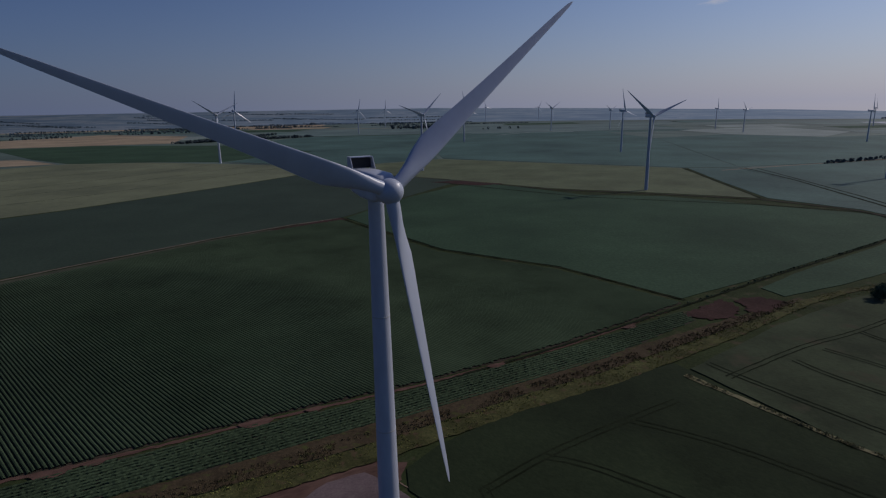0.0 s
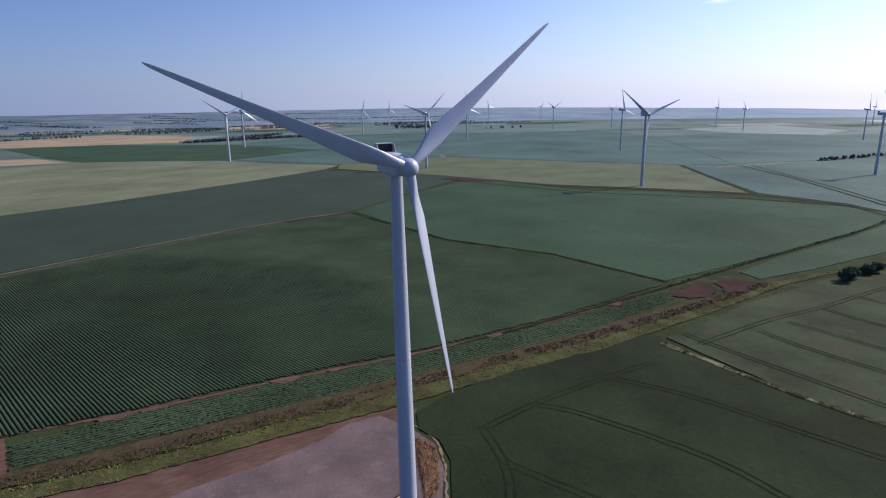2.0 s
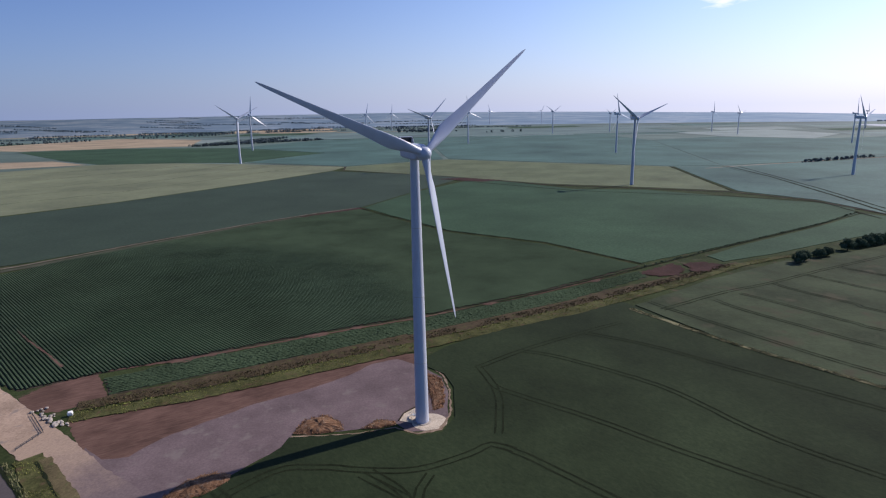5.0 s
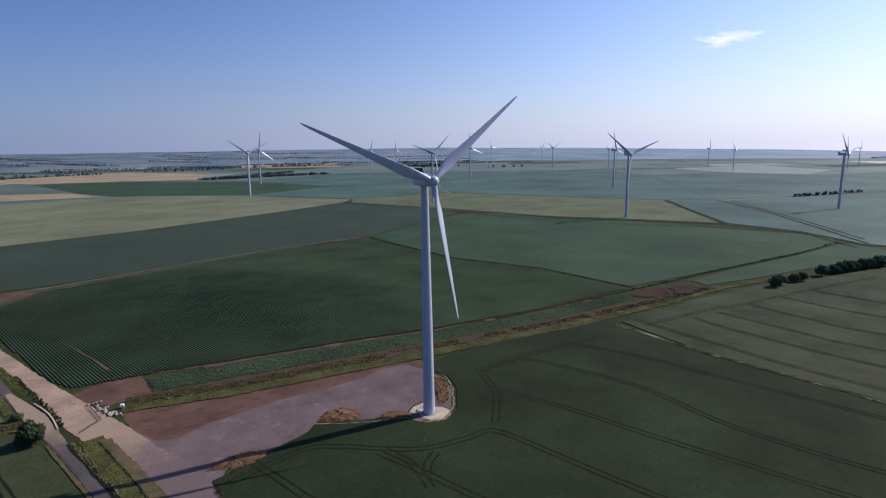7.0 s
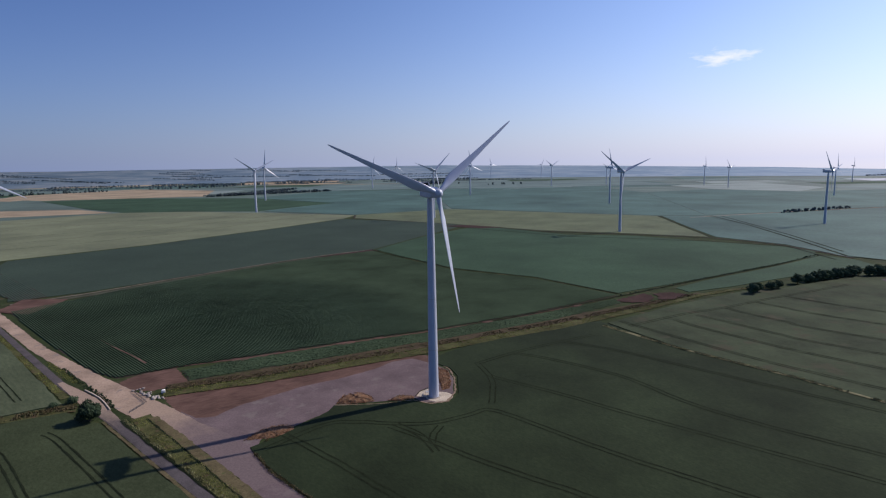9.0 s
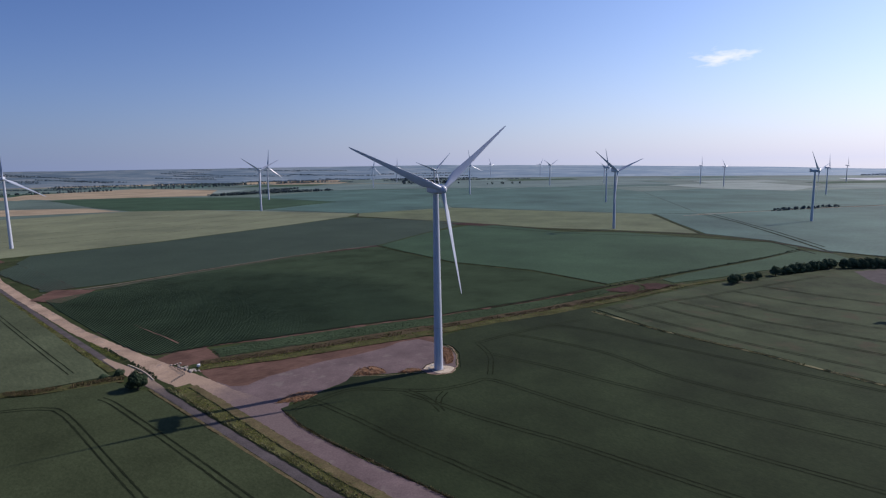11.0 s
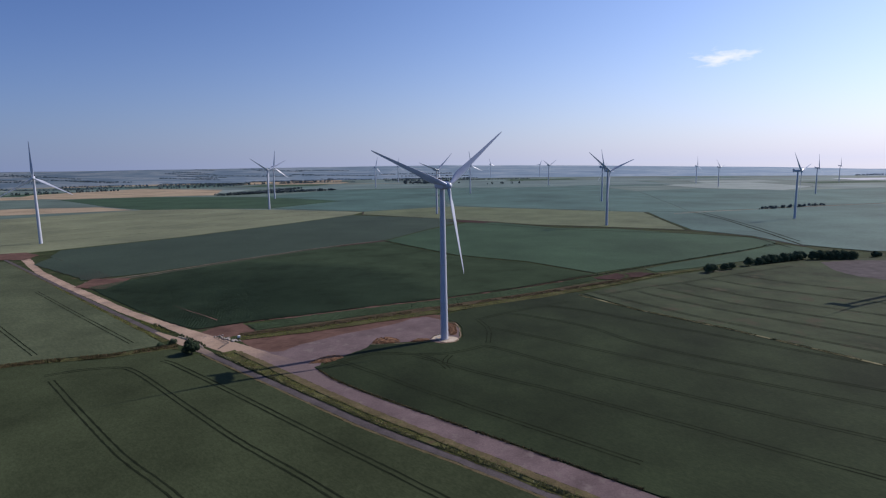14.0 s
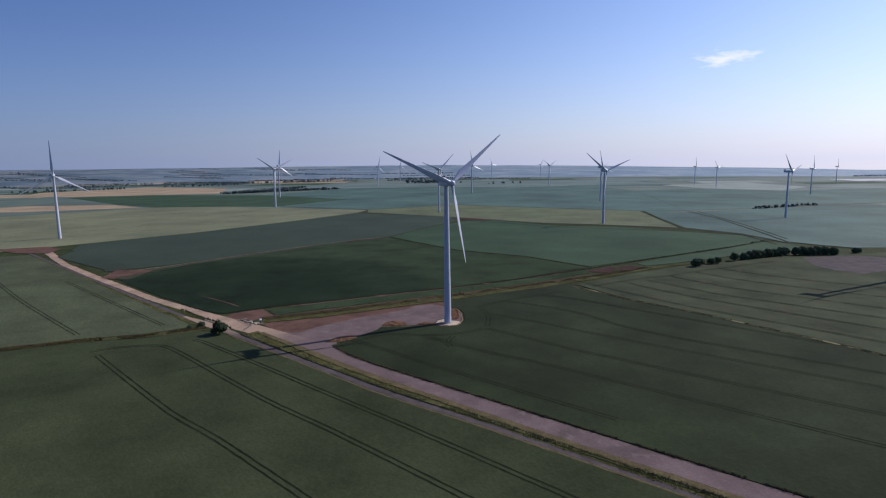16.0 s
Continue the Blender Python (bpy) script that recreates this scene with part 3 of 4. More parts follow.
setting("access_road", ribbon(course(ROAD), widths(ROAD), 0.11, 2.5, 0.25, 73), "pad", "grey gravel access road", "road")
setting("lane", ribbon([on(-620, -97.6), on(-420, -97.8), on(-300, -97.9), on(-200, -98), on(-130, -97.6), on(-100, -96.4)] + course(LANE), [3.0, 3.0, 3.0, 3.2, 3.4, 3.6] + widths(LANE), 0.12, 2.5, 0.12, 74, crown=0.04), "asphalt",
        "narrow worn asphalt lane", "road")
setting("farm_path", ribbon([(-294, 170), (-259, 205), (-219, 259), (-155, 335), (-110, 380), (-74, 406)], [4.5, 3, 2.4, 2.2, 2.6, 4], 0.39, 4, 0.3, 75), "path_dust", "bare soil farm path between crops", "path")
setting("farm_track", ribbon([(-380, 975), (-157, 852), (-150, 792), (14, 668), (134, 558), (240, 506), (318, 464), (364, 400), (381, 306)], 3.0, 0.45, 5, 0.4, 76), "furrow", "dark farm track along the field edge", "track")
setting("farm_track", ribbon([(14, 634), (90, 560), (162, 496), (306, 432), (366, 388), (360, 300)], 2.2, 0.46, 5, 0.4, 77), "tram", "dark farm track along the field edge", "track")
setting("farm_track", ribbon([(444, 734), (431, 588), (403, 421), (383, 320), (420, 262)], 3.0, 0.46, 5, 0.4, 78), "tram", "dark farm track between far fields", "track")
setting("farm_track", ribbon([(458, 728), (446, 640), (421, 470), (397, 345)], 2.2, 0.465, 5, 0.4, 178), "tram", "dark ditch beside the farm track", "ditch")
setting("farm_track", ribbon([(400, 710), (572, 773), (701, 817), (860, 862), (1200, 960)], 3.4, 0.46, 5, 0.4, 79), "stone_track", "pale farm track between far fields", "track")
setting("farm_track", ribbon([(361, 747), (340, 600), (323, 471)], 2.5, 0.46, 5, 0.4, 80), "tram", "dark ditch along the field edge", "ditch")
setting("farm_track", ribbon([(-72, 404), (-45, 365), (12, 286), (79, 239), (127, 176)], 1.2, 0.46, 4, 0.4, 81), "tram", "dark wheel-worn path across the crop", "track")

# ---- verges ----
setting("grass_verge", ribbon([(-111, 6), (-78, 19), (-39, 39.5), (-4, 57.5), (37, 81), (67, 96), (126, 132), (182, 170), (214, 186), (240, 192)], [6, 7.4, 8, 8.6, 8, 8.6, 7, 5, 5, 4], 0.355, 2.5, 0.4, 82), "verge", "rough yellow-green grass verge with dry weeds", "verge")
setting("weed_margin", ribbon([(-113, 13.5), (-81, 28), (-41, 49), (-5, 67.5), (36, 90.5), (66, 106), (125, 140.5), (182, 174)], [7, 9, 9.5, 10, 10, 10, 7, 4], 0.26, 2.5, 0.5, 83), "verge_red", "reddish dry weeds along the field margin", "verge")
setting("grass_verge", ribbon(course(VERGE), widths(VERGE), 0.22, 2.5, 0.35, 84), "verge", "grass verge between lane and access road", "verge")
setting("grass_verge", ribbon([on(-500, -100.9), on(-330, -101.1), on(-200, -101.4), on(-110, -101)], [2.6, 2.8, 3.0, 3.2], 0.24, 2.5, 0.4, 85), "verge", "grass verge along the lane", "verge")
setting("grass_verge", ribbon([on(-74, -97.8), on(0, -96.7), on(48, -96.1), on(66, -94.8), on(90, -92.2), on(110, -90.6), on(200, -84.3), on(330, -76.4)], 1.1, 0.24, 2.0, 0.2, 86), "weed", "thin grass verge along the lane", "verge")
setting("grass_verge", ribbon([(-420, -126), (-196, -28.5), (-167, -21), (-139, -6)], [6, 5.5, 6, 9], 0.42, 2.5, 0.4, 87), "verge", "grassy drain bank between two fields", "verge")
setting("grass_verge", ribbon([(94, 97), (121, 53), (152, 14), (189, -41), (237, -119), (306, -239)], [2.6, 1.7, 1.7, 1.9, 1.9, 1.9], 0.46, 2.0, 0.35, 88), "reedbank", "pale reedy ditch bank between wheat fields", "verge")
setting("ditch", ribbon([(-110, 9.0), (-79, 22.8), (-39, 43.6), (-4, 62), (37, 85.4), (67, 100.4), (126, 135.6)], 1.0, 0.33, 2.0, 0.35, 189), "tram", "narrow dark ditch along the verge", "ditch")
setting("ditch", ribbon([(3, 92.5), (57, 124.6), (121, 166.5), (201, 219.5), (295, 279), (363, 330)], 1.3, 0.36, 2.0, 0.35, 190), "tram", "narrow dark ditch between crops", "ditch")
setting("grass_verge", ribbon(course(DRY), widths(DRY), 0.26, 2.0, 0.4, 191), "weed", "dry brown grass edging the access road", "verge")
setting("ditch", ribbon(course(DRY, -2.1), 0.55, 0.275, 2.0, 0.3, 193), "tram", "narrow dark ditch between two grass strips", "ditch")
setting("ditch", ribbon(course(LANE, 2.1), 0.7, 0.28, 2.0, 0.25, 194), "tram", "dark drain along the lane's edge", "ditch")
setting("grass_verge", ribbon([(-286, 166), (-254, 200), (-214, 253), (-150, 329.5), (-105, 374.5), (-70, 401)], [5, 7, 8, 8, 7, 5], 0.37, 3.0, 0.4, 192), "path_side", "brown grassy strip beside the farm path", "verge")

# ---- potato field: ridges of leaves over bare furrows ----
POTATO = (on(-119, -79), on(-135, -83.4), on(-210, -85.5), on(-306, -84.6), (-257, 186), (-244, 212), (-213, 252), (-150, 330), (-107, 371), (-72, 400), (-46, 360), (10, 281), (77, 234), (124, 172), (57, 126), (0, 95), (-44, 75.5), (-89, 53), (-120, 38))
POTATO_STRIP = ((-107, 21), (-116, 34), (-89, 49.5), (-44, 71.5), (0, 90.5), (57, 121), (119, 161), (121, 150), (70, 112), (38, 94.5), (-3, 73), (-41, 54), (-83, 34))


def spans(poly, axis, across, n):
    """Where the line at n metres across enters and leaves the outline."""
    cuts = []
    pts = [Vector(p) for p in poly]
    for a, b in zip(pts, pts[1:] + pts[:1]):
        na, nb = a.dot(across) - n, b.dot(across) - n
        if na * nb < 0:
            cuts.append((a.lerp(b, na / (na - nb))).dot(axis))
    cuts.sort()
    return list(zip(cuts[::2], cuts[1::2]))


def ridges(name, poly, axis, gap, seg, mat, height, parent, rough=0.07):
    r = random.Random(4)
    axis = axis.normalized()
    across = Vector((-axis.y, axis.x))
    ns = [Vector(p).dot(across) for p in poly]
    verts, faces = [], []
    n = min(ns) + gap / 2
    prof = ((-0.37, 0.06), (-0.26, 0.76), (0.02, 1.0), (0.27, 0.74), (0.37, 0.06))
    while n < max(ns):
        for s0, s1 in spans(poly, axis, across, n):
            s0, s1 = s0 + r.uniform(0, 1.5), s1 - r.uniform(0, 1.5)
            k = max(2, int((s1 - s0) / seg))
            base = len(verts)
            for i in range(k + 1):
                s = s0 + (s1 - s0) * i / k
                here = axis * s + across * n
                full = 0.0 if poly is POTATO_STRIP else min(1.0, max(0.0, (math.hypot(here.x + 190, here.y - 70) - 85) / 120))      # the canopy closes away from the track
                for w, h in prof:
                    w, h = w * (1 + 0.34 * full), h + (0.8 - h) * 0.85 * full if h < 0.8 else h
                    calm = 1 - 0.85 * full
                    p = axis * (s + r.uniform(-0.2, 0.2)) + across * (n + w * gap * (1 + calm * r.uniform(-rough, rough)))
                    verts.append((p.x, p.y, 0.08 + height * h * (0.97 + calm * r.uniform(-rough, rough))))
            for i in range(k):
                for j in range(len(prof) - 1):
                    a = base + i * len(prof) + j
                    faces.append((a, a + len(prof), a + len(prof) + 1, a + 1))
        n += gap
    return from_lists(name, verts, faces, mat, parent)


field = setting("potato_field", sheet(POTATO, 0.06, 6, 0.4, 90), "furrow", "potato field in long dark green ridged rows", "field")
ridges("ridge_rows", POTATO, D, 1.25, 1.6, "potato", 0.52, field)["kind"] = "stuff"
field = setting("potato_field", sheet(POTATO_STRIP, 0.06, 6, 0.4, 91), "furrow", "narrow strip of potato rows along the verge", "field")
ridges("ridge_rows", POTATO_STRIP, Vector((0.88, 0.475)), 1.5, 0.7, "potato", 0.5, field, 0.34)["kind"] = "stuff"
DARK_STRIP = ((-402, 266), (-414, 312), (-300, 210), (-284, 195), (-298, 180))
field = setting("potato_field", sheet(DARK_STRIP, 0.34, 6, 0.4, 92), "furrow", "small dark field of brown rows by the track", "field")
ridges("ridge_rows", DARK_STRIP, D, 1.8, 3, "beet", 0.4, field)["kind"] = "stuff"


# ---- wheel marks in the crops ----
def tramline(points, z=0.43, gap=2.0, w=0.42, seed=1):
    pts = [Vector(p) for p in points]
    fine = []
    for i in range(len(pts) - 1):
        p0, p1, p2, p3 = pts[max(i - 1, 0)], pts[i], pts[i + 1], pts[min(i + 2, len(pts) - 1)]
        k = max(2, int((p2 - p1).length / 2.5))
        for j in range(k):
            t = j / k
            fine.append(0.5 * (2 * p1 + (p2 - p0) * t + (2 * p0 - 5 * p1 + 4 * p2 - p3) * t * t + (3 * p1 - p0 - 3 * p2 + p3) * t ** 3))
    fine.append(pts[-1])
    bm = bmesh.new()
    for side in (-gap / 2, gap / 2):
        line = []
        for i, p in enumerate(fine):
            d = (fine[min(i + 1, len(fine) - 1)] - fine[max(i - 1, 0)]).normalized()
            line.append(p + Vector((-d.y, d.x)) * side)
        ribbon(line, w, z, 2.0, 0.14, seed, bm=bm)
    return setting("wheel_marks", bm, "tram", "pair of wheel marks pressed into the crop", "wheel marks")


TRAMS = (
    ((-13, -25.4), (-5, -33), (-1, -40), (1.5, -46)),
    ((3, -27), (0.5, -33), (0, -40)),
    ((19.4, 38), (22, 29), (24.5, 21), (32, 14.4), (52, -1.4), (70, -18), (89.5, -34.7), (150, -85), (260, -172)),
    ((20, -13.5), (28, -19), (45, -36), (60, -50.5), (77, -65), (130, -109), (230, -188)),
    ((-15.2, -26.8), (-1, -38), (13.5, -50.5), (31, -63.6), (44, -73), (90, -112), (170, -180)),
    ((-51, -32), (-29, -52), (-9.7, -70.7), (20, -97), (60, -132)),
    ((19.4, 37), (37, 51), (58, 64.5), (84, 79.5)),
    ((23.4, 24), (24.6, 14), (24, 5), (22.3, -8.6)),
    ((26, -17), (19.8, -13.7), (13, -18.6), (-1, -25), (-15.4, -24.6), (-27, -23), (-38.8, -25), (-55, -43)),
    ((37, 51), (51.6, 43.5), (80, 18.5), (99, -13), (128, -42), (190, -92), (270, -160)),
    ((66, 68), (88, 53.5), (113.6, 28), (150, -8), (190, -48)),
    ((-173, -54), (-110, -117.5), (-76.6, -146.6), (-20, -200)),
    ((-180, -48), (-168, -41), (-153, -38.5), (-140, -45), (-100.6, -83.7), (-70.8, -112.8), (-37.7, -142), (20, -196)),
    ((-136, -29), (-126, -36), (-90, -68), (-44.6, -109.5), (-11.6, -139.5), (40, -188)),
    ((-310, 136), (-230, 60), (-166, 0)),
    ((-380, 150), (-300, 70), (-205, -18)),
    ((106, 106), (112, 95), (130, 66), (148, 38), (166, 15), (230, -60)),
    ((108, 94.5), (121, 102.5), (149, 119), (178, 132), (217, 153), (239, 164), (299, 194)),
    ((138, 107), (143, 94), (156, 73.6), (180, 40), (260, -50)),
    ((154.5, 116), (164, 102), (181, 74), (196, 55), (300, -50)),
    ((180, 132), (184, 120), (198, 98), (212, 77), (330, -40)),
    ((206, 147), (212, 135), (245, 92), (380, -30)),
    ((234, 161), (240, 150), (280, 104), (430, -20)),
    ((-560, 400), (-400, 560), (-300, 740), (-230, 880)),
    ((-700, 480), (-520, 640), (-420, 820), (-380, 930)),
    ((-850, 700), (-700, 800), (-600, 900), (-560, 990)),
    ((-640, 400), (-460, 600), (-360, 780), (-300, 905)),
    ((-780, 590), (-610, 720), (-510, 860), (-470, 960)),
)
for i, pts in enumerate(TRAMS):
    tramline(pts, (0.45 if i > 10 else 0.335) + 0.003 * i, 2.2, 0.62 if i < 14 else 0.5, i)


# ---- wind turbines ----
def circle(r, z, n=40):
    return [(r * math.cos(2 * math.pi * i / n), r * math.sin(2 * math.pi * i / n), z) for i in range(n)]


def tower_mesh():
    rings = []
    for z, r in ((0, 2.08), (0.25, 2.08), (0.26, 2.02), (19.6, 1.86), (40, 1.66), (60, 1.44), (78.6, 1.20), (79.0, 1.28), (79.3, 1.28)):
        rings.append(circle(r, z))
    return loft(rings)


def flange_mesh(r):
    return loft([circle(r, -0.12), circle(r + 0.025, -0.1), circle(r + 0.025, 0.1), circle(r, 0.12)])


def rounded(x, w, h0, h1, k=0.8):
    """A rounded box outline across the nacelle at x, from h0 to h1 high."""
    out, c = [], (h0 + h1) / 2
    for cx, cz, a0 in ((1, 1, 0), (-1, 1, 90), (-1, -1, 180), (1, -1, 270)):
        for i in range(5):
            a = radians(a0 + 22.5 * i)
            out.append((x, cx * (w / 2 - k) + k * math.cos(a), c + cz * ((h1 - h0) / 2 - k) + k * math.sin(a)))
    return out


def nacelle_mesh():
    return loft([rounded(-7.6, 2.7, 79.5, 82.6, 0.6), rounded(-7.3, 3.2, 79.2, 82.9, 0.7), rounded(-3, 3.5, 79.0, 83.0, 0.6), rounded(2.4, 3.5, 79.0, 83.0, 0.6),
                 rounded(3.9, 3.2, 79.25, 82.8, 0.9), rounded(4.35, 2.5, 79.7, 82.4, 1.0)])


def cooler_mesh():
    """A tall radiator hood standing across the nacelle's tail."""
    bm = bmesh.new()
    for y in (-1.75, 1.75):
        loft([[(-7.7, y - 0.06, 82.7), (-5.0, y - 0.06, 82.9), (-6.1, y - 0.06, 84.6), (-7.7, y - 0.06, 84.6)],
              [(-7.7, y + 0.06, 82.7), (-5.0, y + 0.06, 82.9), (-6.1, y + 0.06, 84.6), (-7.7, y + 0.06, 84.6)]], bm=bm)
    box(bm, (1.7, 3.6, 0.12), pose(-6.9, 0, 84.62))
    return bm


def grille_mesh():
    bm = bmesh.new()
    box(bm, (0.25, 3.3, 1.6), pose(-7.0, 0, 83.75))
    for i in range(6):
        box(bm, (0.34, 3.3, 0.05), pose(-7.0, 0, 83.1 + i * 0.26))
    return bm


def spinner_mesh():
    rings = []
    for x, r in ((-1.55, 1.35), (-1.3, 1.62), (-0.4, 1.78), (0.5, 1.72), (1.1, 1.45), (1.55, 1.0), (1.8, 0.5), (1.86, 0.15)):
        rings.append([(x, r * math.cos(2 * math.pi * i / 32), r * math.sin(2 * math.pi * i / 32)) for i in range(32)])
    return loft(rings)


def blade_mesh():
    """A 44 m blade up the z axis, round at the root, twisted, thin and swept forward at the tip."""
    rings, n = [], 28
    stations = ((1.2, 1.9, 1.0, 14), (2.6, 1.9, 1.0, 14), (4.5, 2.35, 0.72, 14), (6.8, 3.1, 0.42, 13), (9.2, 3.5, 0.30, 11), (12, 3.25, 0.25, 9), (17, 2.65, 0.21, 6.5), (23, 2.1, 0.19, 4),
                (30, 1.55, 0.18, 2), (36, 1.15, 0.17, 0.5), (41, 0.82, 0.16, -0.5), (43.4, 0.55, 0.16, -0.8), (44.3, 0.28, 0.16, -0.9), (44.6, 0.06, 0.2, -0.9))
    for z, chord, thick, twist in stations:
        k = min(1.0, max(0.0, (z - 2.6) / 6.0))
        a, pts = -radians(twist + 20), []
        lead = 0.5 + (0.32 - 0.5) * k
        for i in range(n):
            t = 2 * math.pi * i / n
            c = 0.5 - 0.5 * math.cos(t)
            half = (1 - k) * 0.5 * abs(math.sin(t)) * thick + k * thick * 2.6 * (0.2969 * math.sqrt(max(c, 0)) - 0.126 * c - 0.3516 * c * c + 0.2843 * c ** 3 - 0.1036 * c ** 4) * 1.0
            y, x = (lead - c) * chord, (half if t < math.pi else -half) * chord
            pts.append((x * math.cos(a) - y * math.sin(a) + 0.5 * (z / 44) ** 2, x * math.sin(a) + y * math.cos(a), z * 1.003))
        rings.append(pts)
    return loft(rings)


def shared(name, bm, mat, smooth=True):
    me = bpy.data.meshes.new(name)
    bm.to_mesh(me)
    bm.free()
    if smooth:
        me.polygons.foreach_set("use_smooth", [True] * len(me.polygons))
        me.set_sharp_from_angle(angle=radians(38))
    me.materials.append(M[mat])
    return me


PARTS = {"tower": shared("tower", tower_mesh(), "white"), "nacelle": shared("nacelle", nacelle_mesh(), "white"), "cooler_hood": shared("cooler_hood", cooler_mesh(), "white", False),
         "grille": shared("grille", grille_mesh(), "dark", False), "spinner": shared("spinner", spinner_mesh(), "blade"), "blade": shared("blade", blade_mesh(), "blade")}
FLANGES = [(z, shared("flange", flange_mesh(r), "joint")) for z, r in ((19.6, 1.86), (40, 1.66), (60, 1.44))]


def put(name, data, parent, m=Matrix.Identity(4), label=""):
    ob = new(name, data)
    ob.parent, ob.matrix_basis = parent, m
    if label:
        ob["label"] = label
    return ob


def door_mesh():
    bm = bmesh.new()
    for i in range(2):
        box(bm, (0.12, 1.1 - i * 0.2, 2.3 - i * 0.2), pose(2.02 + i * 0.05, 0, 2.5), 0.04)
    return bm


def turbine(x, y, yaw, phase, label, heading=None, hub_at=None, lean=3.6):
    """Rotor facing the way yaw (degrees from +X), with one blade phase degrees up from the level; heading: the nacelle's way where it differs."""
    heading, hub_at = heading or yaw, Vector(hub_at or (5.8 * math.cos(radians(yaw)), 5.8 * math.sin(radians(yaw)), 80.5))
    base = tagged(new("wind_turbine"), label, "wind turbine", "turbines of the wind farm")
    base.matrix_basis = pose(x, y, 0)
    tower = put("tower", PARTS["tower"], base)
    for z, me in FLANGES:
        put("flange", me, tower, pose(0, 0, z))
    nac = put("nacelle", PARTS["nacelle"], base, pose(hub_at.x, hub_at.y, (hub_at.z - 80.5) * 0.5, 0, 0, heading) @ pose(-5.8, 0, 0))
    put("cooler_hood", PARTS["cooler_hood"], nac)
    put("grille", PARTS["grille"], nac, label="dark cooler grille")
    tilt = pose(*hub_at, 0, 0, yaw) @ pose(0, 0, 0, 0, -lean, 0)
    hub = put("spinner", PARTS["spinner"], base, tilt @ pose(0, 0, 0, phase - 90, 0, 0))
    for k in range(3):
        put("blade", PARTS["blade"], hub, pose(0, 0, 0, 120 * k, 0, 0))
    return base


main = turbine(0, 0, -56.5, 37.1, "tall white three-bladed wind turbine on the stone pad", -65, (3.05, -9.8, 81.2), 5.6)
TURBINES = ((236, 540, -72, 22, 0.97), (-507, 431, -58, 91, 1.02), (-375, 965, -52, 27, 1.04), (-478, 1370, -50, 84, 1.09), (-11, 778, -52, 42, 1.0), (84, 1480, -50, 100, 1.04), (-272, 2090, -50, 76, 1.0),
            (-228, 2740, -50, 86, 1.0), (308, 3480, -52, 110, 1.0), (615, 3430, -52, 60, 0.95), (424, 2050, -55, 30, 0.97), (650, 2100, -52, 150, 0.83), (368, 1055, -48, 105, 0.96), (970, 1950, -50, 92, 0.84),
            (942, 1708, -52, 132, 0.81), (540, 595, -50, 15, 0.9), (959, 1208, -50, 92, 0.82), (1532, 1972, -50, 95, 0.75), (347, 107, -52, 40, 1.0))
for x, y, yaw, ph, size in TURBINES:
    turbine(x, y, yaw, ph, "white three-bladed wind turbine standing in fields").scale = (size, size, size)

# ---- trees ----
def tree(name, x, y, height, width, seed, label, leaves=900, mat="leaf"):
    r = random.Random(seed)
    base = tagged(new(name), label, "tree" if name == "tree" else "bush")
    base.matrix_basis = pose(x, y, 0)
    bm = bmesh.new()
    trunk_h = height * 0.35
    loft([circle(0.05 * height * k, z, 8) for z, k in ((0, 1), (trunk_h * 0.5, 0.75), (trunk_h, 0.6), (height * 0.7, 0.2))], bm=bm)
    for i in range(5):
        a = r.uniform(0, 6.28)
        rod(bm, (0, 0, trunk_h * r.uniform(0.6, 1)), (math.cos(a) * width * 0.3, math.sin(a) * width * 0.3, height * r.uniform(0.5, 0.75)), 0.018 * height, 5)
    part("trunk", bm, "bark", base)
    lobes = []
    for i in range(15):
        a, q = i * 2.4, math.sqrt((i + 0.5) / 15)
        rad = 0.34 * width * q * r.uniform(0.85, 1.1)
        top = height * (0.72 - 0.34 * q * q) if i % 3 else height * 0.3
        lobes.append((Vector((rad * math.cos(a), rad * math.sin(a), top)), width * r.uniform(0.15, 0.22)))
    verts, faces = [], []
    for i in range(leaves):
        c, q = lobes[i % 15]
        v = Vector((r.gauss(0, 1), r.gauss(0, 1), r.gauss(0, 1))).normalized() * q * r.uniform(0.6, 1.06)
        p = c + v
        p.z = max(0.2, p.z)
        nrm = (v.normalized() + Vector((r.uniform(-0.5, 0.5), r.uniform(-0.5, 0.5), r.uniform(-0.3, 0.5)))).normalized()
        t = nrm.orthogonal().normalized()
        t.rotate(Matrix.Rotation(r.uniform(0, 6.28), 3, nrm))
        b = nrm.cross(t)
        s = r.uniform(0.022, 0.045) * width
        k = len(verts)
        verts += [p + t * s, p + b * s * 0.8 + nrm * s * 0.25, p - t * s, p - b * s * 0.8 + nrm * s * 0.2]
        faces += [(k, k + 1, k + 2), (k, k + 2, k + 3)]
    from_lists("crown", verts, faces, mat, base)
    return base


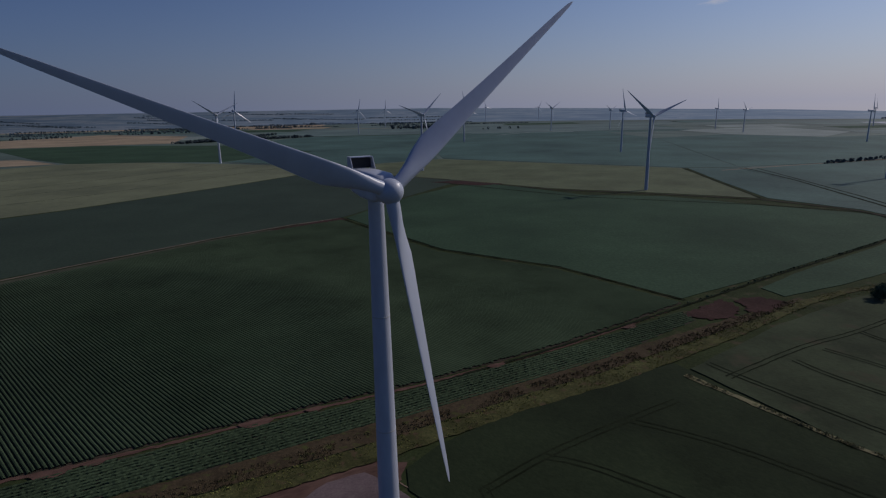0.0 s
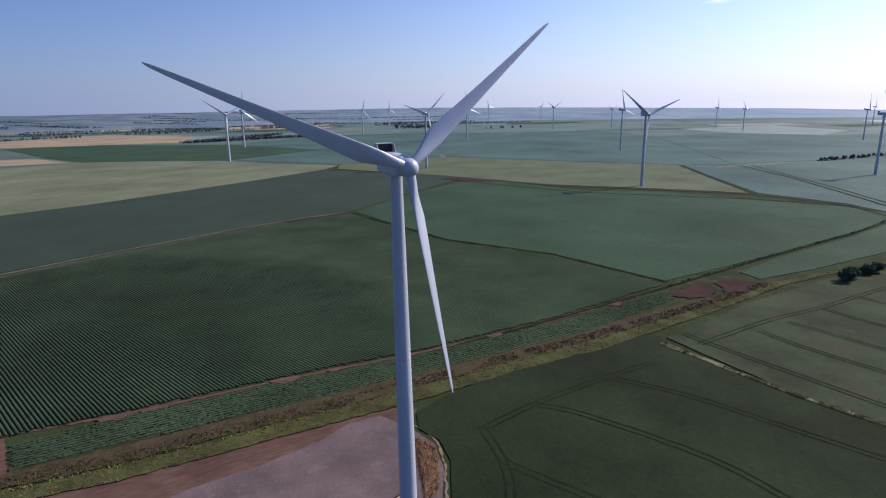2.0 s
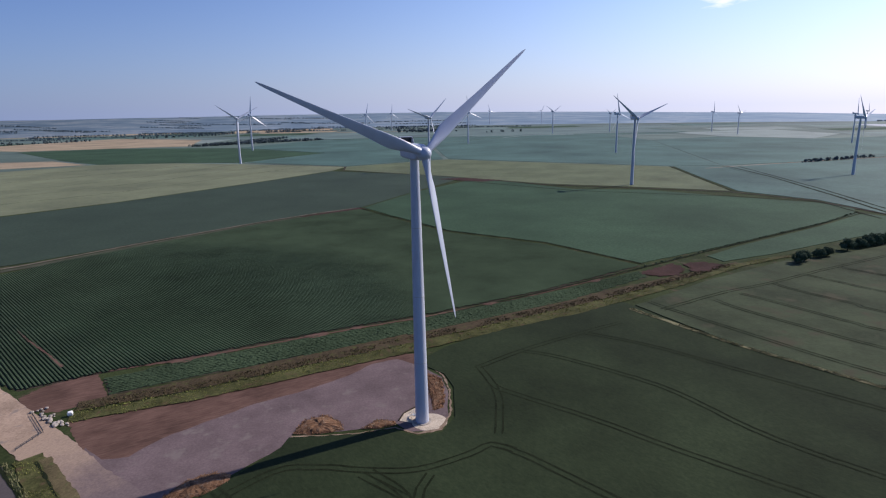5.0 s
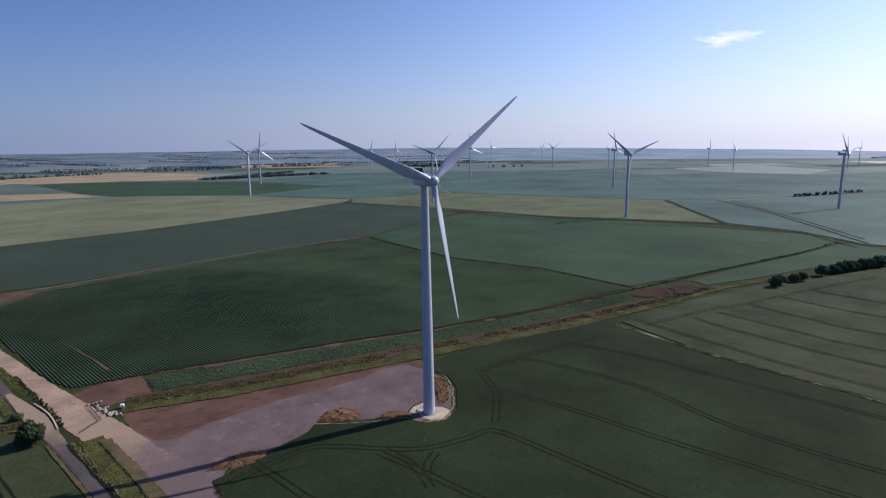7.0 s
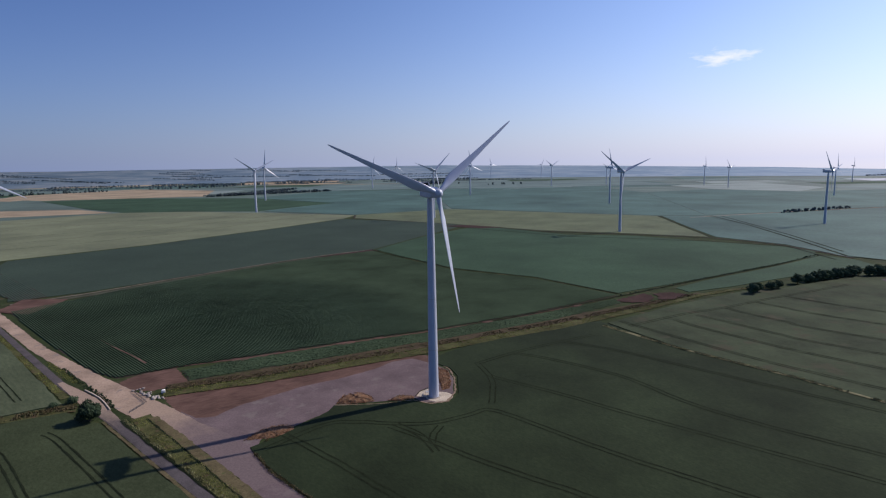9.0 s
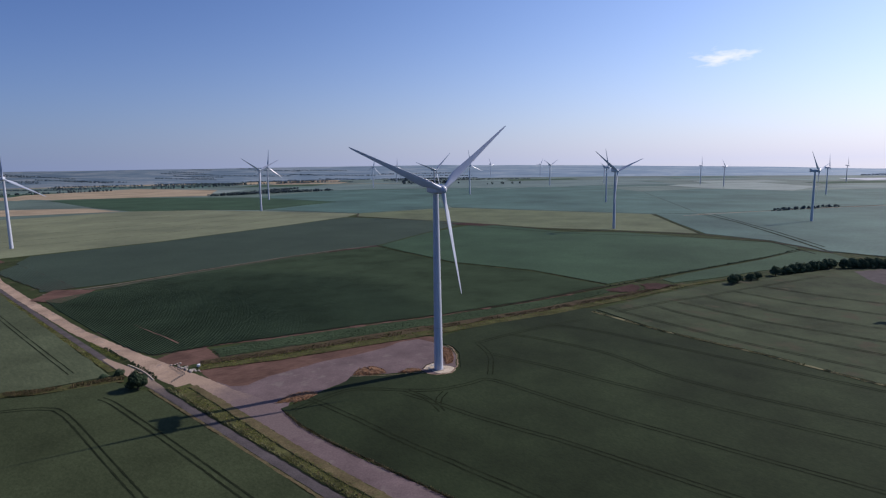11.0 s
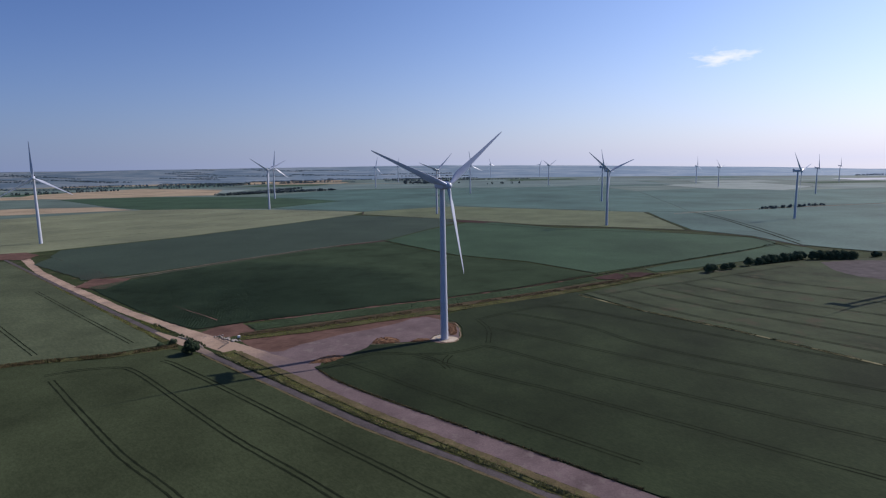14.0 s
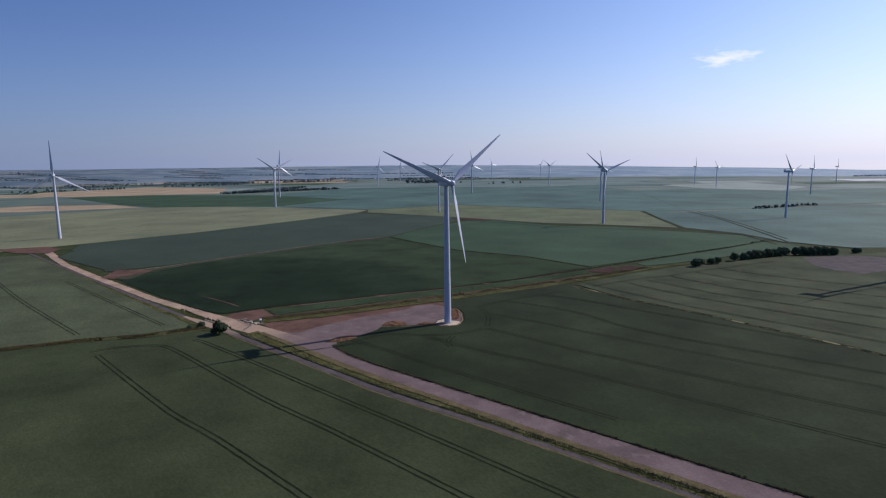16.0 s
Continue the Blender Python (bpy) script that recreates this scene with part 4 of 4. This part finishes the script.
tree("tree", -126.0, -19.0, 9.4, 9.6, 1, "dense dark round tree beside the lane", 5200, "leaf_dark")
tree("bush", -143, -2, 3.6, 5.0, 2, "low ragged bush on the drain bank", 1600)
tree("bush", -148, -6, 2.6, 4.0, 3, "low ragged bush on the drain bank", 1200)
TREES = ((217, 171, 7.2, 7.6), (223, 176, 6.2, 7), (236, 183, 5.2, 7), (243, 186, 5.6, 6.6), (265, 200, 7.2, 8), (277, 206, 5.8, 7.5), (284, 210, 7, 8), (291, 213, 7.4, 8.5), (298, 216, 6.8, 8),
         (306, 219, 7.6, 9), (314, 222, 6.6, 8), (321, 225, 7.8, 9), (328, 229, 7.2, 8.5), (337, 226, 7.8, 8.5), (344, 227, 8.2, 9.5), (351, 226, 7.8, 9), (358, 227, 8.2, 9.5), (365, 226, 8, 9), (373, 226, 7.4, 8.5), (402, 236, 5, 7))
for i, (x, y, h, w) in enumerate(TREES):
    tree("tree", x, y, h * 1.25, w * 1.2, 20 + i, "dark hedgerow tree with a rounded crown", 2600)


def rise(x, y):
    d = math.hypot(x, y + 100)
    for (r0, z0), (r1, z1) in zip(PROFILE, PROFILE[1:]):
        if r0 <= d <= r1:
            return max(0.0, z0 + (z1 - z0) * (d - r0) / (r1 - r0)) * ridge_height(x, y)
    return 0.0


def woods(name, lines, label, seed, size=(7, 11), gap=7.0, mat="leaf_haze_far"):
    """Far woods and hedgerows: crowns of many small clumps along lines, as one thing."""
    r = random.Random(seed)
    verts, faces = [], []
    for a, b, wide in lines:
        a, b = Vector(a), Vector(b)
        k = max(1, int((b - a).length / gap))
        for i in range(k + 1):
            if r.random() < 0.14:
                continue
            c = a.lerp(b, i / k) + Vector((r.uniform(-wide, wide), r.uniform(-wide, wide)))
            h = r.uniform(*size) * r.choice((0.6, 1, 1, 1.15))
            z0 = rise(c.x, c.y)
            for j in range(14):
                v = Vector((r.gauss(0, 1), r.gauss(0, 1), r.gauss(0, 1))).normalized()
                p = Vector((c.x, c.y, z0 + h * 0.55)) + Vector((v.x * h * 0.42, v.y * h * 0.42, v.z * h * 0.42))
                t = v.orthogonal().normalized()
                u = v.cross(t)
                s = h * r.uniform(0.2, 0.34)
                m = len(verts)
                verts += [p + t * s, p + u * s + v * s * 0.3, p - t * s, p - u * s + v * s * 0.2]
                faces += [(m, m + 1, m + 2), (m, m + 2, m + 3)]
    return tagged(from_lists(name, verts, faces, mat), label, "woods", kind="stuff")


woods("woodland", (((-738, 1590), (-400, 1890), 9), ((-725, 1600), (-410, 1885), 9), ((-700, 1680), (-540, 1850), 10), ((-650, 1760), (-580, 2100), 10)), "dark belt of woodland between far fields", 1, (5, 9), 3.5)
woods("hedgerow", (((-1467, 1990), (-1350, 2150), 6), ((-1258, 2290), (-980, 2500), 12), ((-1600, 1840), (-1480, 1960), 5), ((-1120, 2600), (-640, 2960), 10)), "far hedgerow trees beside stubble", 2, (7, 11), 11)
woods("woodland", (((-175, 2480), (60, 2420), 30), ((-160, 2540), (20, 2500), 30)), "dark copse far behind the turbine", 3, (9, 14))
woods("hedgerow", (((581, 768), (687, 814), 3), ((704, 826), (745, 836), 3)), "dark hedge by a farm track", 4, (4, 6), 4)
woods("hedgerow", (((190, 2250), (330, 2280), 12),), "scattered far trees in a field", 5, (7, 9), 28)


def far_belts():
    r = random.Random(8)
    lines = []
    for _ in range(100):
        a = r.uniform(radians(50), radians(140))
        d = r.uniform(2950, 4400)
        x, y = d * math.cos(a), -100 + d * math.sin(a)
        if x > -200 and r.random() < 0.94:
            continue
        w = r.uniform(120, 520)
        t = r.uniform(-0.12, 0.12)
        lines.append(((x, y), (x + w * math.cos(t), y + w * math.sin(t)), 8))
    return lines


woods("woodland", far_belts(), "distant belts of trees across the plain", 9, (4, 7), 3.6, "leaf_haze_belt")


# ---- rough growth ----
def tufts(name, mat, spots, label, seed, size=(0.2, 0.45), blades=4, category="grass"):
    r = random.Random(seed)
    verts, faces = [], []
    for x, y, z in spots:
        h = r.uniform(*size)
        for _ in range(blades):
            a, lean = r.uniform(0, 6.28), r.uniform(0.15, 0.7)
            d, w = Vector((math.cos(a), math.sin(a), 0)), h * r.uniform(0.08, 0.2)
            s = Vector((-d.y, d.x, 0)) * w
            p = Vector((x + r.uniform(-0.4, 0.4), y + r.uniform(-0.4, 0.4), z))
            k = len(verts)
            verts += [p - s, p + s, p + d * h * lean * 0.5 + s * 0.8 + Vector((0, 0, h * 0.6)), p + d * h * lean * 0.5 - s * 0.8 + Vector((0, 0, h * 0.6)), p + d * h * lean + Vector((0, 0, h))]
            faces += [(k, k + 1, k + 2, k + 3), (k + 3, k + 2, k + 4)]
    return tagged(from_lists(name, verts, faces, mat), label, category, kind="stuff")


def along(points, width, count, z, seed):
    r = random.Random(seed)
    pts = [Vector(p) for p in points]
    lens = [(b - a).length for a, b in zip(pts, pts[1:])]
    out = []
    for _ in range(count):
        i = r.choices(range(len(lens)), lens)[0]
        a, b = pts[i], pts[i + 1]
        d = (b - a).normalized()
        w = r.uniform(-1, 1) * width / 2
        p = a.lerp(b, r.random()) + Vector((-d.y, d.x)) * w
        if noise.noise((p.x * 0.09, p.y * 0.09, seed)) > -0.25:
            out.append((p.x, p.y, z))
    return out


def within(poly, count, z, seed):
    r = random.Random(seed)
    xs, ys = [p[0] for p in poly], [p[1] for p in poly]
    out = []
    while len(out) < count:
        x, y = r.uniform(min(xs), max(xs)), r.uniform(min(ys), max(ys))
        odd = False
        for (x0, y0), (x1, y1) in zip(poly, poly[1:] + poly[:1]):
            if (y0 > y) != (y1 > y) and x < (x1 - x0) * (y - y0) / (y1 - y0) + x0:
                odd = not odd
        if odd:
            out.append((x, y, z))
    return out


WHEAT_RIM = [(-52, -32.5), (-60, -41), (-57, -45.5), on(3, -74.4), on(21, -74.8), on(50, -73.4), on(95, -70.5), on(200, -64.2)]
tufts("rim_weeds", "weed", along(WHEAT_RIM, 0.9, 1500, 0.25, 8), "ragged weeds along the wheat's edge", 8, (0.3, 0.7), category="weeds")
MAIN_VERGE = [(-111, 6), (-78, 19), (-39, 39.5), (-4, 57.5), (37, 81), (67, 96), (126, 132), (182, 170), (236, 192)]
tufts("verge_grass", "grass", along(MAIN_VERGE, 8, 4000, 0.3, 1), "tufts of rough grass along the verge", 1)
tufts("verge_weeds", "weed", along([(-113, 12.5), (-80, 26), (-40, 47), (-4, 65.5), (37, 88.5), (67, 104), (126, 139), (182, 174)], 6, 3600, 0.28, 2), "olive-brown dry weeds along the field margin", 2, (0.25, 0.6), category="weeds")
tufts("verge_grass", "grass", along(course(VERGE, -1.4), 5, 4200, 0.22, 3), "tufts of grass between lane and road", 3)
tufts("verge_reeds", "reeds", along(course(LANE, 3.2), 1.2, 1700, 0.22, 4), "line of pale reeds in the roadside ditch", 4, (0.35, 0.75), category="reeds")
tufts("verge_grass", "grass", along([on(-330, -101.1), on(-200, -101.4), on(-110, -101)], 2.6, 1600, 0.24, 5), "tufts of grass along the lane", 5)
tufts("drain_grass", "weed", along([(-300, -74), (-196, -28.5), (-167, -21), (-139, -6)], 5.5, 3000, 0.42, 6), "rough grass along the drain bank", 6, (0.4, 0.9))
tufts("ditch_reeds", "reeds", along([(94, 97), (121, 53), (152, 14), (189, -41), (237, -119)], 1.6, 1500, 0.46, 7), "pale reeds along the ditch between fields", 7, (0.3, 0.7), category="reeds")
def heap(poly, top, seed):
    """A lumpy low heap over an outline."""
    edge = fine_line(poly, 1.2, 0.45, True, seed)
    mid = sum(edge, Vector((0, 0))) / len(edge)
    rings = []
    for k, h in ((1.0, 0.02), (0.88, 0.35), (0.7, 0.72), (0.48, 0.92), (0.24, 1.0), (0.05, 0.97)):
        ring = []
        for p in edge:
            q = mid + (p - mid) * k
            lump = 1 + 0.55 * noise.noise((q.x * 0.55, q.y * 0.55, seed)) + 0.3 * noise.noise((q.x * 1.6, q.y * 1.6, seed))
            ring.append((q.x, q.y, 0.1 + top * h * lump))
        rings.append(ring)
    return loft(rings)


MOUNDS = ([(-38, -6), (-36, 2), (-30, 5), (-25, 0), (-23, -4), (-30, -6.5)], [(-18, -4), (-14, 1), (-8, 0), (-8, -2), (-13, -4)], [(-64, -36), (-60, -27), (-54, -24), (-49.5, -25), (-49, -29), (-54, -34)], [(0, 33), (4, 31), (6, 28), (7, 20), (6.6, 8), (3.5, 6), (2.5, 14), (1, 22)])
for i, poly in enumerate(MOUNDS):
    cx, cy = sum(p[0] for p in poly) / len(poly), sum(p[1] for p in poly) / len(poly)
    setting("weed_mound", heap(poly, (1.1, 0.7, 0.8, 0.5)[i], 95 + i), "rust", "low heap of spoil grown over with rusty weeds", "mound")
    tufts("mound_weeds", "dock", within(poly, 500 if i in (0, 3) else 200, 0.3, 30 + i), "rust-brown dock weeds on the spoil heap", 40 + i, (0.2, 0.55), 5, "weeds")

# ---- at the foot of the turbine ----
setting("gravel_ring", sheet([(2.2 + 5.4 * math.cos(a * 0.1745), -0.6 + 5.0 * math.sin(a * 0.1745)) for a in range(36)], 0.13, 0.5, 0.12, 99), "concrete", "pale gravel ring round the tower's foot", "gravel")


# plinth and anchor bolts under the tower
def plinth():
    bm = bmesh.new()
    loft([circle(2.75, -0.2, 40), circle(2.75, 0.26, 40), circle(2.68, 0.32, 40), circle(2.0, 0.32, 40)], bm=bm)
    return bm


tagged(mesh_object("plinth", plinth(), "rubble"), "round concrete plinth under the tower", "plinth")
foot = tagged(new("entrance_steps"), "galvanised steel steps and landing at the tower door", "steps")
foot.matrix_basis = pose(-2.0, 1.2, 0.1, 0, 0, 150)
bm = bmesh.new()
box(bm, (1.3, 1.2, 0.08), pose(0.65, 0, 1.35))
part("landing", bm, "steel", foot)
for i in range(6):
    bm = bmesh.new()
    box(bm, (0.26, 1.0, 0.04), pose(1.4 + i * 0.25, 0, 1.15 - i * 0.2))
    part("step", bm, "steel", foot)
for y in (-0.55, 0.55):
    bm = bmesh.new()
    rod(bm, (0.05, y, 2.35), (1.25, y, 2.35), 0.03)
    rod(bm, (1.25, y, 2.35), (2.75, y, 1.1), 0.03)
    for x, z0, z1 in ((0.05, 1.3, 2.35), (1.25, 0.0, 2.35), (2.75, 0.0, 1.1)):
        rod(bm, (x, y, z0), (x, y, z1), 0.03)
    part("handrail", bm, "steel", foot)
door = part("door", door_mesh(), "joint", main, "grey steel door in the tower")
door.matrix_basis = pose(0, 0, 0, 0, 0, 150)


# timber edging round the gravel at the door
edging = tagged(new("timber_edging"), "weathered timber boards edging the gravel", "edging")
for a, b in (((-7.2, 0.4), (-5.9, 4.8)), ((-5.9, 4.8), (-2.8, 8.2)), ((-2.8, 8.2), (0.5, 8.6))):
    bm = bmesh.new()
    va, vb = Vector((*a, 0.22)), Vector((*b, 0.22))
    ang = math.degrees(math.atan2(vb.y - va.y, vb.x - va.x))
    mid = (va + vb) / 2
    box(bm, ((vb - va).length, 0.32, 0.4), pose(*mid, 0, 0, ang), 0.03)
    part("board", bm, "bark", edging)
setting("gravel_bay", sheet([(-7, 0.4), (-5.8, 4.7), (-2.7, 8), (0.4, 8.4), (2, 2), (-3, -1)], 0.15, 1.2, 0.1, 204), "concrete", "pale gravel bay inside timber edging", "gravel")

# culvert rails, kerb, rubble and bag at the track junction
rail = tagged(new("guard_rail"), "low dark steel guard rail round the culvert", "rail")
for a, b in (((-115.2, -12.0), (-113.6, -2.4)), ((-113.6, -2.4), (-124.0, 8.2))):
    va, vb = Vector(a), Vector(b)
    k = 5
    for i in range(k + (1 if b[0] < -120 else 0)):
        p = va.lerp(vb, i / k)
        part("post", rod(bmesh.new(), (p.x, p.y, 0.0), (p.x, p.y, 1.05), 0.06), "dark", rail)
    for z in (0.55, 1.0):
        part("bar", rod(bmesh.new(), (va.x, va.y, z), (vb.x, vb.y, z), 0.07), "dark", rail)
kerb = tagged(new("kerb"), "pale concrete kerb curving along the culvert", "kerb")
KERB = [(-146.5, 11.6), (-141, 7.6), (-135.5, 3.1), (-131.3, -1.0), (-127.9, -4.8), (-124.4, -8.8)]
for a, b in zip(KERB, KERB[1:]):
    bm = bmesh.new()
    va, vb = Vector(a), Vector(b)
    mid = (va + vb) / 2
    box(bm, ((vb - va).length - 0.03, 0.55, 0.6), pose(mid.x, mid.y, 0.28, 0, 0, math.degrees(math.atan2(vb.y - va.y, vb.x - va.x))), 0.05)
    part("kerbstone", bm, "concrete", kerb)


def stone_mesh(seed):
    r = random.Random(seed)
    bm = bmesh.new()
    bmesh.ops.create_icosphere(bm, subdivisions=2, radius=0.5)
    for v in bm.verts:
        v.co *= 1 + 0.35 * noise.noise(v.co * 2.1 + Vector((seed, 0, 0)))
        v.co.z *= 0.7
    return bm


STONES = [shared("stone", stone_mesh(i), "rubble") for i in range(4)]
r = random.Random(77)
for i in range(34):
    t = r.random()
    x, y = (-124.5 + 15 * t + r.uniform(-1.6, 1.6), 11 - 11 * t + r.uniform(-1.4, 2.4))
    s = r.uniform(0.5, 1.5)
    ob = new("stone", STONES[i % 4])
    ob.matrix_basis = pose(x, y, 0.1 + 0.22 * s, 0, 0, r.uniform(0, 360)) @ Matrix.Diagonal((s, s, s, 1))
    tagged(ob, "pale broken stone dumped beside the track", "stone", "rubble at the junction")


def bag_mesh():
    bm = bmesh.new()
    bmesh.ops.create_cube(bm, size=1.0)
    bmesh.ops.subdivide_edges(bm, edges=bm.edges, cuts=5, use_grid_fill=True)
    for v in bm.verts:
        k = 1.0 - 0.22 * (abs(v.co.z) * 2) ** 3
        v.co = Vector((v.co.x * 1.7 * k, v.co.y * 1.5 * k, v.co.z * 1.6)) + Vector((0.12, 0.1, 0.06)) * noise.noise(v.co * 5)
        v.co.z += 0.8
    return bm


bag = tagged(mesh_object("bulk_bag", bag_mesh(), "sack", smooth=True), "bulging white bulk bag standing on the verge", "bag")
bag.matrix_basis = pose(-111.6, 7.6, 0.25, 0, 0, 24) @ Matrix.Diagonal((0.85, 0.85, 0.8, 1))
woods("hedge", (((-151, 18), (-136, 5.6), 0.7), ((-136, 5.6), (-124, -6.6), 0.6), ((-172, 38), (-152, 19), 0.6)), "dark scrubby hedge between lane and track", 31, (0.4, 1.0), 0.5, "leaf_dark")
tufts("wedge_grass", "grass", within([(-188, 50), (-171, 37), (-152, 19), (-158, 20.5), (-181, 41)], 500, 0.1, 61), "grass between lane and track", 61)
setting("soil_patch", sheet(((327, 190), (334, 210), (362, 218), (400, 214), (420, 190), (380, 150), (333, 130), (322, 146), (320, 168)), 0.46, 4, 1.0, 205), "asphalt", "grey stone pad of a neighbouring turbine", "pad")
for i, (x, y, w) in enumerate(((-46, 71.5, 4), (-93, 48, 4), (-84, 52.5, 2.5), (-30, 79, 2.5), (30, 108, 3), (90, 143, 3))):
    pts = [(x + w * math.cos(a) * (1.5 if a % 2 else 1.1), y + 0.6 * w * math.sin(a) + 0.4 * w * math.cos(a)) for a in range(6)]
    setting("soil_patch", sheet(pts, 0.5, 1.5, 0.5, 210 + i), "soil", "bare trampled soil among the potato rows", "soil")
setting("soil_strip", ribbon([(-124, 38), (-89, 51.6), (-44, 73.6), (0, 93), (57, 123.5), (120, 166)], [1.2, 1.8, 1.3, 1.7, 1.2, 1.5], 0.16, 2, 0.4, 220), "soil", "bare soil wheelway between potato blocks", "soil")
woods("hedge", (((122, 168), (201, 220.5), 0.5), ((201, 220.5), (295, 280), 0.5), ((295, 280), (363, 331), 0.6)), "low dark hedge along the ditch", 32, (0.7, 1.5), 2.2, "leaf")
woods("hedge", (((274, 205), (300, 217), 1.2), ((300, 217), (330, 230), 1.5), ((336, 226), (376, 226), 1.5), ((398, 234), (408, 238), 1.5)), "dark undergrowth beneath hedgerow trees", 33, (3, 5.5), 2.2, "leaf")
setting("gravel_rim", ribbon([(-2, 42), (2, 38), (6.4, 31.5), (8.6, 20), (8.7, 4), (5.6, -5), (-1, -7.2), (-8, -3.4), (-19, -6.4), (-24, -6.9), (-37.6, -7.4), (-38.6, -13), (-46, -23.4), (-52, -32)], [0.3, 0.4, 0.5, 0.5, 0.8, 1.2, 0.8, 0.4, 0.3, 0.3, 0.5, 0.4, 0.4, 0.3], 0.16, 1.2, 0.28, 221), "spoil", "pale gravel rim round the stone pad", "gravel")
woods("shrubs", (((-110, 9.0), (-79, 22.4), 0.5), ((-79, 22.4), (-39, 43.2), 0.6), ((-39, 43.2), (-4, 61.6), 0.6), ((-4, 61.6), (67, 100), 0.6), ((67, 100), (126, 135.4), 0.6)), "bright rank growth along the verge ditch", 34, (0.35, 0.8), 0.6, "grass")
setting("soil_strip", ribbon([(-182, 84), (-168, 71), (-150, 56), (-137, 44)], [0.3, 0.8, 0.9, 1.3], 0.55, 1.2, 0.25, 222), "soil", "bare gap along one potato row", "soil")
